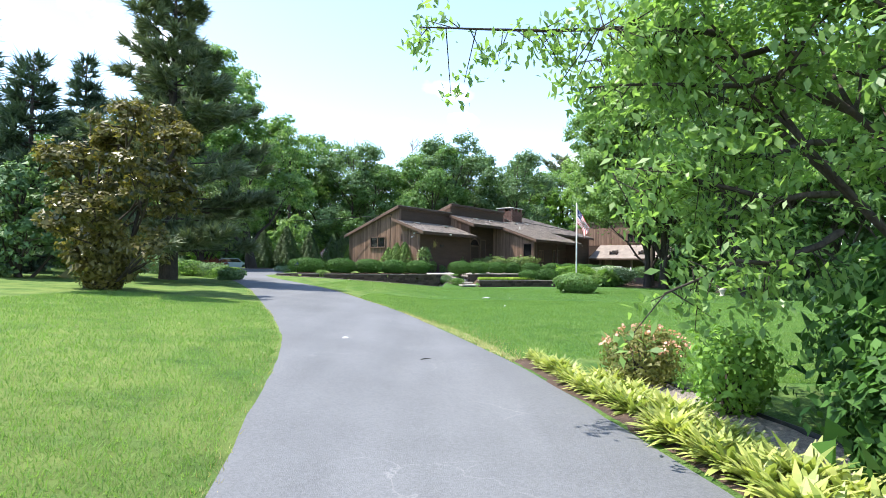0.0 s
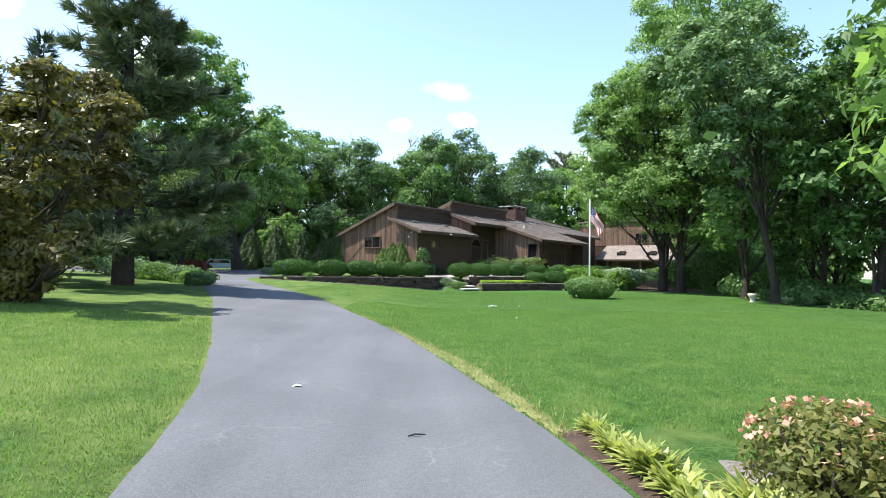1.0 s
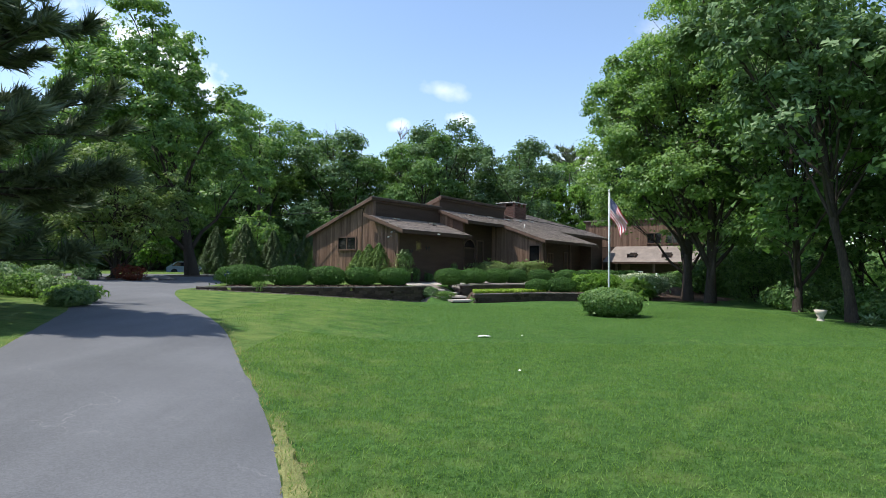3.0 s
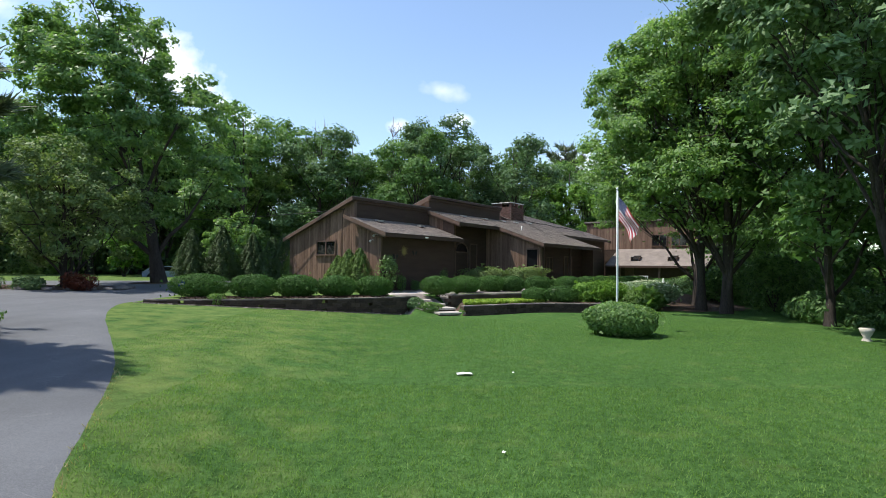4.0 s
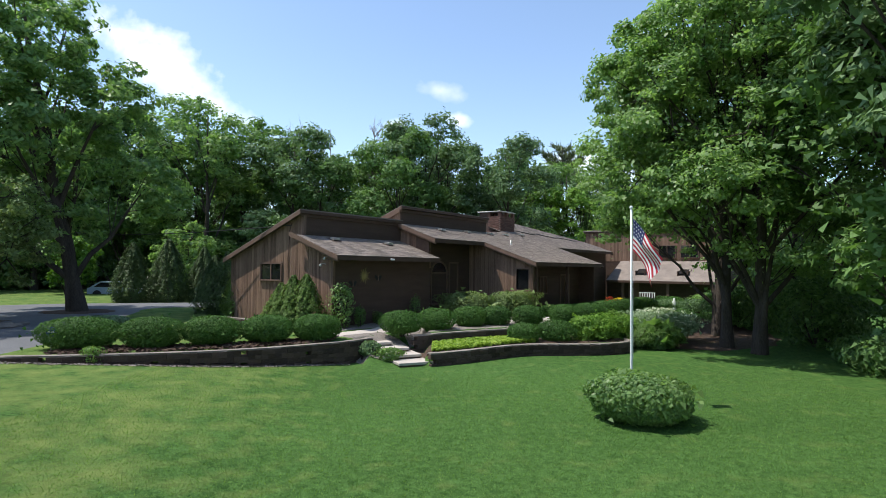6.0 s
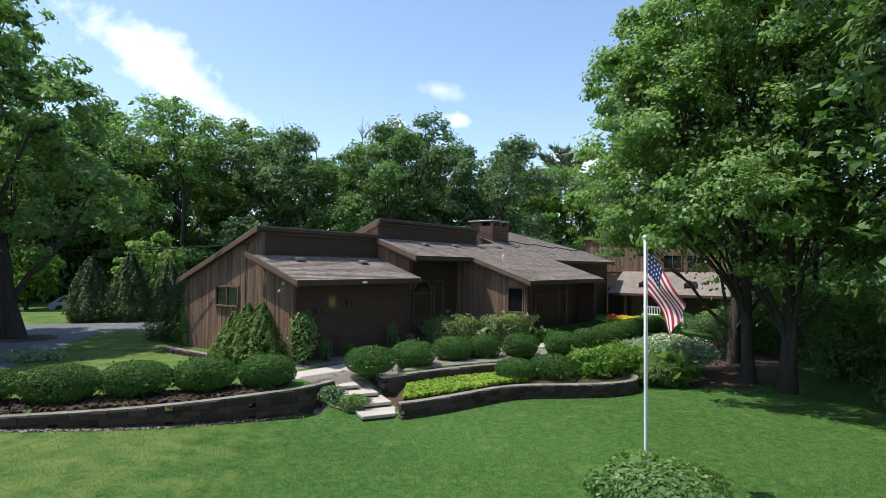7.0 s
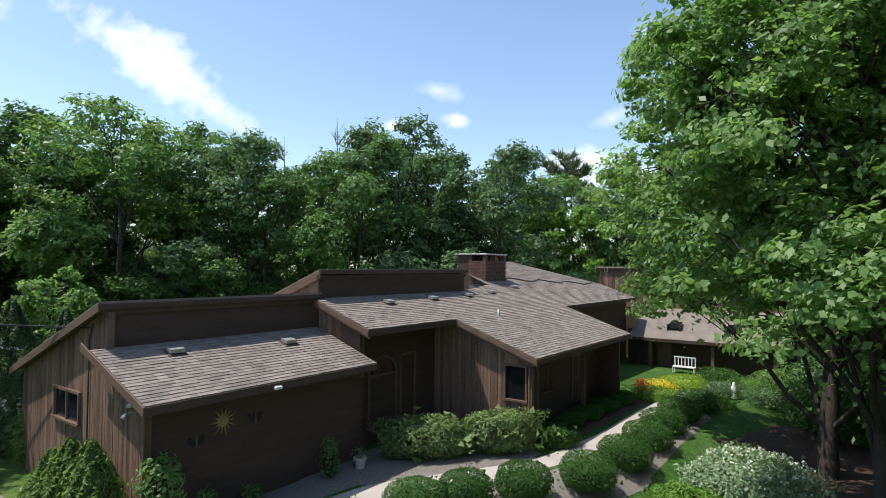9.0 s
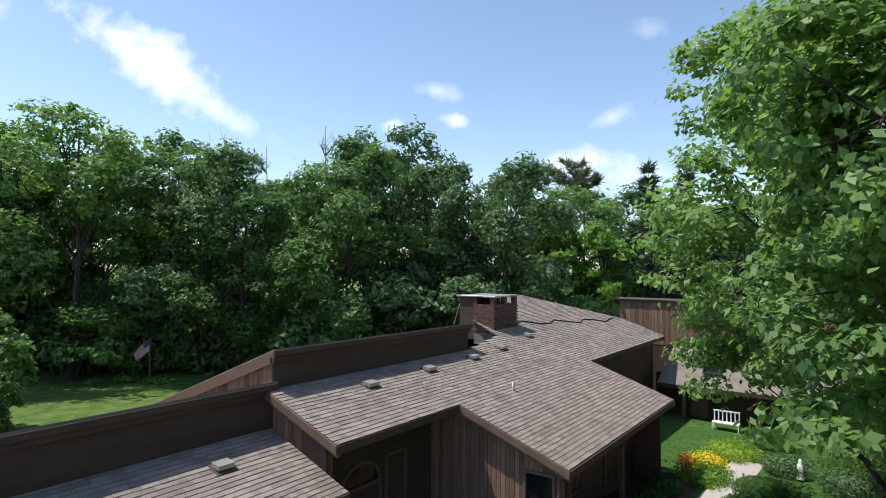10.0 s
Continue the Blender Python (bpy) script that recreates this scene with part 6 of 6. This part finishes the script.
flag = new("flag", flag_mesh(1.5, 0.9, 1.12, 0.74, 0.0))
flag.matrix_world = pose(8.1, 34.5, 5.05, 0, 0, -32)
tagged(flag, "red, white and blue striped flag hanging in folds", "flag")
part("finial", tube_mesh("finial", [[((0, 0, 5.3), 0.02), ((0, 0, 5.33), 0.045), ((0, 0, 5.37), 0.045), ((0, 0, 5.4), 0.015)]], M_WHITE, 10), None, flagpole)
part("halyard", tube_mesh("halyard", [[((0.05, 0.01, 1.2), 0.006), ((0.05, 0.01, 5.28), 0.006)]], M_WHITE, 4), None, flagpole)
pole2 = new("flagpole")
pole2.location = (-15.8, 77.8, 0.6)
tagged(pole2, "thin dark flagpole on the far lawn", "flagpole")
part("pole", tube_mesh("pole", [[((0, 0, -0.2), 0.05), ((0, 0, 3.6), 0.04)]], M_TWIG, 8), None, pole2)
flag2 = new("flag", flag_mesh(1.5, 0.9, 1.0, -1.2, 1.0))
flag2.matrix_world = pose(-15.8, 77.8, 4.1, 0, 0, 10)
tagged(flag2, "small striped flag on the far lawn", "flag")
for i, (x, y) in enumerate(((-19.0, 76.5), (-15.0, 77.0), (-17.5, 77.5))):
    shrub("garden_plant", x, y, 0.6, 1.0, 0.7, 0.9, "flowering plants round the far flagpole", 370 + i, L_BRIGHT if i else L_FOREST2, 900, 0.2, "loose", 0, "shrub", 0.5, core=False)

# ---- ornaments and fittings at the house ----
def ornament_sun(u, z):
    o = new("sun_ornament")
    o.matrix_world = H @ Matrix.Translation((u, 0.72, z))
    bm = bmesh.new()
    bmesh.ops.create_cone(bm, cap_ends=True, segments=20, radius1=0.17, radius2=0.12, depth=0.05, matrix=Matrix.Rotation(math.pi / 2, 4, "X"))
    part("face", bm, M_YELLOWMETAL, o)
    for k in range(14):
        a = k * 2 * math.pi / 14
        ln = 0.4 if k % 2 else 0.32
        bm = prism_bm([(0.17 * math.cos(a - 0.14), 0.17 * math.sin(a - 0.14)), (0.17 * math.cos(a + 0.14), 0.17 * math.sin(a + 0.14)), (ln * math.cos(a), ln * math.sin(a))], "y", -0.008, 0.008)
        part("ray", bm, M_YELLOWMETAL, o)
    return tagged(o, "yellow metal sun ornament with pointed rays on the wall", "wall ornament")


def ornament_bird(u, z, seed):
    o = new("wall_ornament")
    o.matrix_world = H @ Matrix.Translation((u, 0.73, z))
    r = random.Random(seed)
    for sgn in (-1, 1):
        part("wing", prism_bm([(0, -0.05), (sgn * 0.1, -0.12), (sgn * 0.24, 0.06), (sgn * 0.2, 0.16), (sgn * 0.05, 0.08)], "y", -0.012, 0.006), M_DARK, o)
    part("body", box_bm(-0.025, 0.025, -0.03, 0.012, -0.14, 0.16, 0.01), M_TRIM2, o)
    return tagged(o, "dark metal winged wall ornament", "wall ornament")


ornament_sun(2.44, 3.22)
ornament_bird(3.4, 3.1, 1)
ornament_bird(1.7, 2.85, 2)
flood = new("floodlight")
flood.matrix_world = H @ Matrix.Translation((3.5, -0.06, Z_LOW(0) - 0.12))
part("housing", box_bm(-0.11, 0.11, -0.1, 0.0, -0.05, 0.03, 0.015), M_WHITE, flood)
part("bracket", box_bm(-0.03, 0.03, 0.0, 0.05, -0.02, 0.05), M_METAL, flood)
tagged(flood, "small white floodlight under the eave", "lamp")
pot = new("flower_pot")
pot.location = (2.45, 48.95, 0.92)
bm = bmesh.new()
bmesh.ops.create_cone(bm, cap_ends=True, segments=20, radius1=0.13, radius2=0.2, depth=0.36, matrix=Matrix.Translation((0, 0, 0.18)))
part("pot", bm, M_CLAY, pot)
bm = bmesh.new()
bmesh.ops.create_cone(bm, cap_ends=True, segments=20, radius1=0.22, radius2=0.22, depth=0.06, matrix=Matrix.Translation((0, 0, 0.35)))
part("rim", bm, M_CLAY, pot)
r = np.random.default_rng(380)
pp = r.normal(0, 0.1, (160, 3)) + np.array([0, 0, 0.52])
part("leaves", quads("leaves", leaf_quads(pp, r.normal(0, 1, pp.shape), 0.07, r, 0.7), L_FOREST2), None, pot, "dull green leaves")
tagged(pot, "pale clay pot with a small green plant beside the entry", "plant pot")
cable = new("service_cable", tube_mesh("service_cable", [[(tuple(hloc(0.4, 3.6 + 0.0, 5.6) + (Vector((-34, 62, 7.5)) - hloc(0.4, 3.6, 5.6)) * (k / 12) + Vector((0, 0, -1.0 * math.sin(math.pi * k / 12)))), 0.02) for k in range(13)]], M_DARK, 5))
tagged(cable, "black overhead service cable from the gable", "cable")
drop = new("cable_conduit", tube_mesh("cable_conduit", [[(tuple(hloc(0.42, 3.6, 5.7)), 0.025), (tuple(hloc(0.4, 3.75, 5.3)), 0.025), (tuple(hloc(0.42, 3.8, 4.6)), 0.02), (tuple(hloc(0.42, 3.8, 1.5)), 0.02)]], M_TRIM, 6))
tagged(drop, "brown service conduit running down the gable", "conduit")
roofcable = new("roof_cable", tube_mesh("roof_cable", [[(tuple(hloc(22.4 + k * 0.95, 4.1 - 0.12 * k + 0.25 * math.sin(k * 1.9), Z_MAIN(4.1 - 0.12 * k + 0.25 * math.sin(k * 1.9)) + 0.05)), 0.03) for k in range(12)]], M_DARK, 6))
tagged(roofcable, "black cable lying loosely across the shingles", "cable")
sign = new("yard_sign")
sign.location = (-9.7, 37.5, ground_z(-9.7, 37.0))
M_BLUE = material("blue_sign", (0.03, 0.06, 0.3), 0.5, 0.1, 3, 30, 0.05)
part("stake", box_bm(-0.015, 0.015, -0.01, 0.01, -0.1, 0.55), M_METAL, sign)
bm = bmesh.new()
bmesh.ops.create_cone(bm, cap_ends=True, segments=8, radius1=0.17, radius2=0.17, depth=0.02, matrix=Matrix.Translation((0, 0, 0.6)) @ Matrix.Rotation(math.pi / 2, 4, "X"))
part("panel", bm, M_BLUE, sign)
part("lettering_bar", box_bm(-0.11, 0.11, -0.016, -0.011, 0.57, 0.62), M_WHITE, sign)
tagged(sign, "small blue octagonal sign on a stake by the hedge", "sign")
bench = new("bench")
bench.matrix_world = H @ Matrix.Translation((31.6, -3.6, 0.75))
for k in range(7):
    part("back_slat", box_bm(-0.03, 0.03, -0.6 + k * 0.2, -0.55 + k * 0.2, 0.4, 0.95), M_WHITE, bench)
part("back_rail", box_bm(-0.03, 0.03, -0.62, 0.68, 0.93, 1.0), M_WHITE, bench)
part("seat", box_bm(-0.5, 0.0, -0.62, 0.68, 0.38, 0.43), M_WHITE, bench)
for a in (-0.47, -0.03):
    for b in (-0.6, 0.64):
        part("leg", box_bm(a - 0.03, a + 0.03, b - 0.03, b + 0.03, 0, 0.4), M_WHITE, bench)
tagged(bench, "white slatted wooden bench under the garage eave", "bench")
for w in (-1.2, -5.0, -8.4):
    p = part("porch_post", box_bm(32.4, 32.6, w - 0.1, w + 0.1, 0.3, 2.7), M_TRIM2, garage)
part("door", box_bm(33.34, 33.39, -2.3, -1.4, 0.6, 2.7), M_TRIM2, garage)
statue = new("garden_statue", tube_mesh("garden_statue", [[((0, 0, 0), 0.16), ((0, 0, 0.2), 0.1), ((0, 0, 0.55), 0.12), ((0, 0, 0.62), 0.06), ((0, 0, 0.72), 0.08), ((0, 0, 0.8), 0.02)]], M_WHITE, 10))
statue.location = (19.6, 59.2, 0.85)
tagged(statue, "small white stone garden figure among plants", "statue")
plinth = new("stone_urn", tube_mesh("stone_urn", [[((0, 0, 0), 0.16), ((0, 0, 0.12), 0.1), ((0, 0, 0.3), 0.2), ((0, 0, 0.42), 0.24), ((0, 0, 0.44), 0.2)]], M_CLAY, 12))
plinth.location = (15.9, 32.3, -0.05)
tagged(plinth, "low grey stone urn at the wood edge", "urn")
for i, (x, y) in enumerate(((17.5, 30.3), (18.3, 29.6), (16.6, 30.6), (19.0, 33.0))):
    arching("hosta", x, y, ground_z(x, y), "pale green hosta at the wood edge", 390 + i, L_SILVER, 60, 0.5, 0.1, 0.3, 0.75, "plant")

# boulders and bed plants on the left
def boulder(x, y, s, seed):
    r = random.Random(seed)
    bm = bmesh.new()
    bmesh.ops.create_icosphere(bm, subdivisions=2, radius=1.0)
    for v in bm.verts:
        v.co *= 1 + r.uniform(-0.14, 0.14)
        v.co.z *= 0.6
    o = part("boulder", bm, M_CAPSTONE)
    o.matrix_world = Matrix.Translation((x, y, ground_z(x, y) + s * 0.25)) @ Matrix.Rotation(r.random() * 6, 4, "Z") @ Matrix.Diagonal((s * 1.3, s, s, 1))
    return tagged(o, "rounded grey field stone edging the planted bed", "stone", "stones round the bed")


rr_ = random.Random(8)
for i in range(16):
    a = 3.3 + i * 0.2
    boulder(-20.5 + 5.3 * math.cos(a) * math.cos(0.35) - 2.7 * math.sin(a) * math.sin(0.35), 42.5 + 5.3 * math.cos(a) * math.sin(0.35) + 2.7 * math.sin(a) * math.cos(0.35), rr_.uniform(0.18, 0.34), i)
L_REDLEAF = leaf_material("red_barberry_leaf", (0.09, 0.02, 0.015), (0.22, 0.06, 0.03), 0.3)
for i, (x, y, rr, h, lf) in enumerate(((-16.6, 41.5, 0.9, 0.9, L_REDLEAF), (-18.5, 40.6, 0.8, 0.7, L_FOREST2), (-20.5, 40.5, 0.9, 0.8, L_SILVER), (-22.5, 40.8, 0.8, 0.9, L_BRIGHT), (-24, 42, 0.9, 1.0, L_FOREST2), (-10.2, 26.8, 0.8, 0.6, L_NEAR), (-11.2, 27.8, 0.9, 0.7, L_FOREST2), (-12.4, 28.0, 0.9, 0.8, L_NEAR), (-9.6, 25.6, 0.6, 0.5, L_FOREST2), (-13.8, 28.4, 1.0, 1.0, L_FOREST2), (-12.5, 45.4, 1.0, 0.45, L_SILVER), (-16.2, 31.0, 1.2, 1.1, L_SILVER), (-19.5, 30.5, 1.2, 0.9, L_BRIGHT), (-23, 31, 1.3, 1.0, L_SILVER))):
    shrub("garden_plant", x, y, ground_z(x, y) - 0.03, rr, rr * 0.8, h, "low mixed plants beside the drive", 400 + i, lf, 1800, 0.13, "loose", 0, "shrub", 0.45, core=False)

# a parked car far across the forecourt
car = new("car")
car.matrix_world = pose(-26.0, 70.0, 0.75, 0, 0, 25)
M_CARP = material("pale_blue_car_paint", (0.3, 0.36, 0.45), 0.3, 0.05, 1, 5, 0.0, spec=0.5)
part("body", prism_bm([(-2.1, 0.3), (2.1, 0.3), (2.15, 0.7), (1.2, 0.85), (0.6, 1.35), (-1.2, 1.38), (-1.9, 0.9), (-2.1, 0.8)], "y", -0.8, 0.8), M_CARP, car)
part("window", prism_bm([(1.0, 0.88), (0.55, 1.28), (-1.1, 1.3), (-1.6, 0.92)], "y", -0.815, 0.815), M_DARKGLASS, car)
for a in (-1.35, 1.35):
    for b in (-0.75, 0.75):
        bm = bmesh.new()
        bmesh.ops.create_cone(bm, cap_ends=True, segments=18, radius1=0.32, radius2=0.32, depth=0.2, matrix=Matrix.Translation((a, b, 0.32)) @ Matrix.Rotation(math.pi / 2, 4, "X"))
        part("wheel", bm, M_DARK, car)
tagged(car, "pale blue car parked in shade across the forecourt", "car")

# ---- far trees of other kinds, understory ----
def bare_tree(x, y, h, seed):
    r = np.random.default_rng(seed)
    root = new("bare_tree")
    root.location = (x, y, 0.4)
    paths = [limb((0, 0, -0.3), (r.uniform(-0.6, 0.6), 0, h), 0.2, 0.02, r, 0.04, 8)]
    for k in range(34):
        f = r.uniform(0.4, 0.98)
        p, rad = paths[0][int(f * 8)]
        a = r.random() * 6.283
        e = np.array(p) + np.array([math.cos(a) * 2.2, math.sin(a) * 2.2, 2.6]) * (1.3 - f) * r.uniform(0.9, 2.0)
        b = limb(p, e, 0.05, 0.012, r, 0.1, 4)
        paths.append(b)
        for j in range(5):
            q = b[r.integers(1, 4)][0]
            paths.append(limb(q, np.array(q) + r.normal(0, 0.45, 3) + [0, 0, 0.7], 0.02, 0.008, r, 0.1, 2))
    part("trunk", tube_mesh("trunk", paths, M_TWIG, 4), None, root)
    return tagged(root, "dead leafless tree standing above the wood", "tree")


for i, (x, y, h) in enumerate(((-14.2, 86, 20.5), (-9.9, 87, 20), (-4.6, 86, 20.8), (-11.8, 88, 19))):
    bare_tree(x, y, h, 430 + i)
conifer("white_pine", 21.5, 104, 0.4, 21.5, 4.2, "tall ragged pine above the wood", 440, L_PINE, 1500, 0.9, 0.72, 0.22, 6, 0.35, 0.12, 0.12, 0.3)
for i, (x, y, h) in enumerate(((24.4, 88, 19.0), (28.6, 90, 19.6), (32.5, 88, 16), (26.6, 92, 16))):
    conifer("spruce_tree", x, y, 0.4, h, 3.6, "dark spire of spruce in the wood", 445 + i, L_SPRUCE, 9000, 0.6, 0.03, 0.2, 44, 0.15, -0.3, 0.3, 1.05)
und = [shrub("understory", 0, -320 - k, 0, 3.0, 2.4, 4.2, "dense shaded understory at the wood's foot", 460 + k, (L_FOREST, L_FOREST2, L_OAK)[k], 1800, 0.46, "loose", 0, "shrub", 0.55, 50, 0.3, core=False) for k in range(3)]
UPOS = [(-62 + i * 3.1, 84 + 1.6 * math.sin(i * 1.7)) for i in range(38)] + [(-64 + i * 2.6, 79.5 + 1.6 * math.sin(i * 2.2) + (4.8 if 12 <= i <= 22 else 0)) for i in range(46)] + [(-72 + i * 6.0, 94 + 2 * math.sin(i * 1.3)) for i in range(22)] + [(56, 70), (50, 74), (46, 78), (-48, 62), (-50, 54), (-52, 46), (-46, 70), (-40, 74), (-48, 38), (-42, 32), (-36, 29), (-40, 24), (-30, 28), (-33, 31), (-26, 34), (-36, 36)]
for i, (x, y) in enumerate(UPOS):
    s = rr_.uniform(0.8, 1.5)
    if i < 3:
        und[i].matrix_world = pose(x, y, 0.4, 0, 0, 40 * i)
        continue
    o = copy_thing(und[i % 3], pose(x, y, 0.4, 0, 0, rr_.uniform(0, 360)))
    o.scale = (s, s, s * rr_.uniform(0.8, 1.3))
for i, (x, y, h, rr, lf) in enumerate(((3.0, 80, 9.5, 3.2, L_FOREST2), (-2.0, 79, 7, 2.6, L_SILVER), (8.5, 82, 13, 3.6, L_FOREST2), (16, 88, 15, 3.6, L_BRIGHT), (13, 84, 11, 3.4, L_FOREST), (20, 86, 12.5, 3.4, L_BRIGHT), (31, 82, 9, 3.4, L_FOREST2), (36, 76, 15, 5, L_FOREST))):
    broadleaf("wood_tree", x, y, 0.4, h, rr, "younger light-leaved tree before the dark wood", 480 + i, lf, 7000, 0.36, 0.05, 0.15, (0, 0), 50, 0.22)
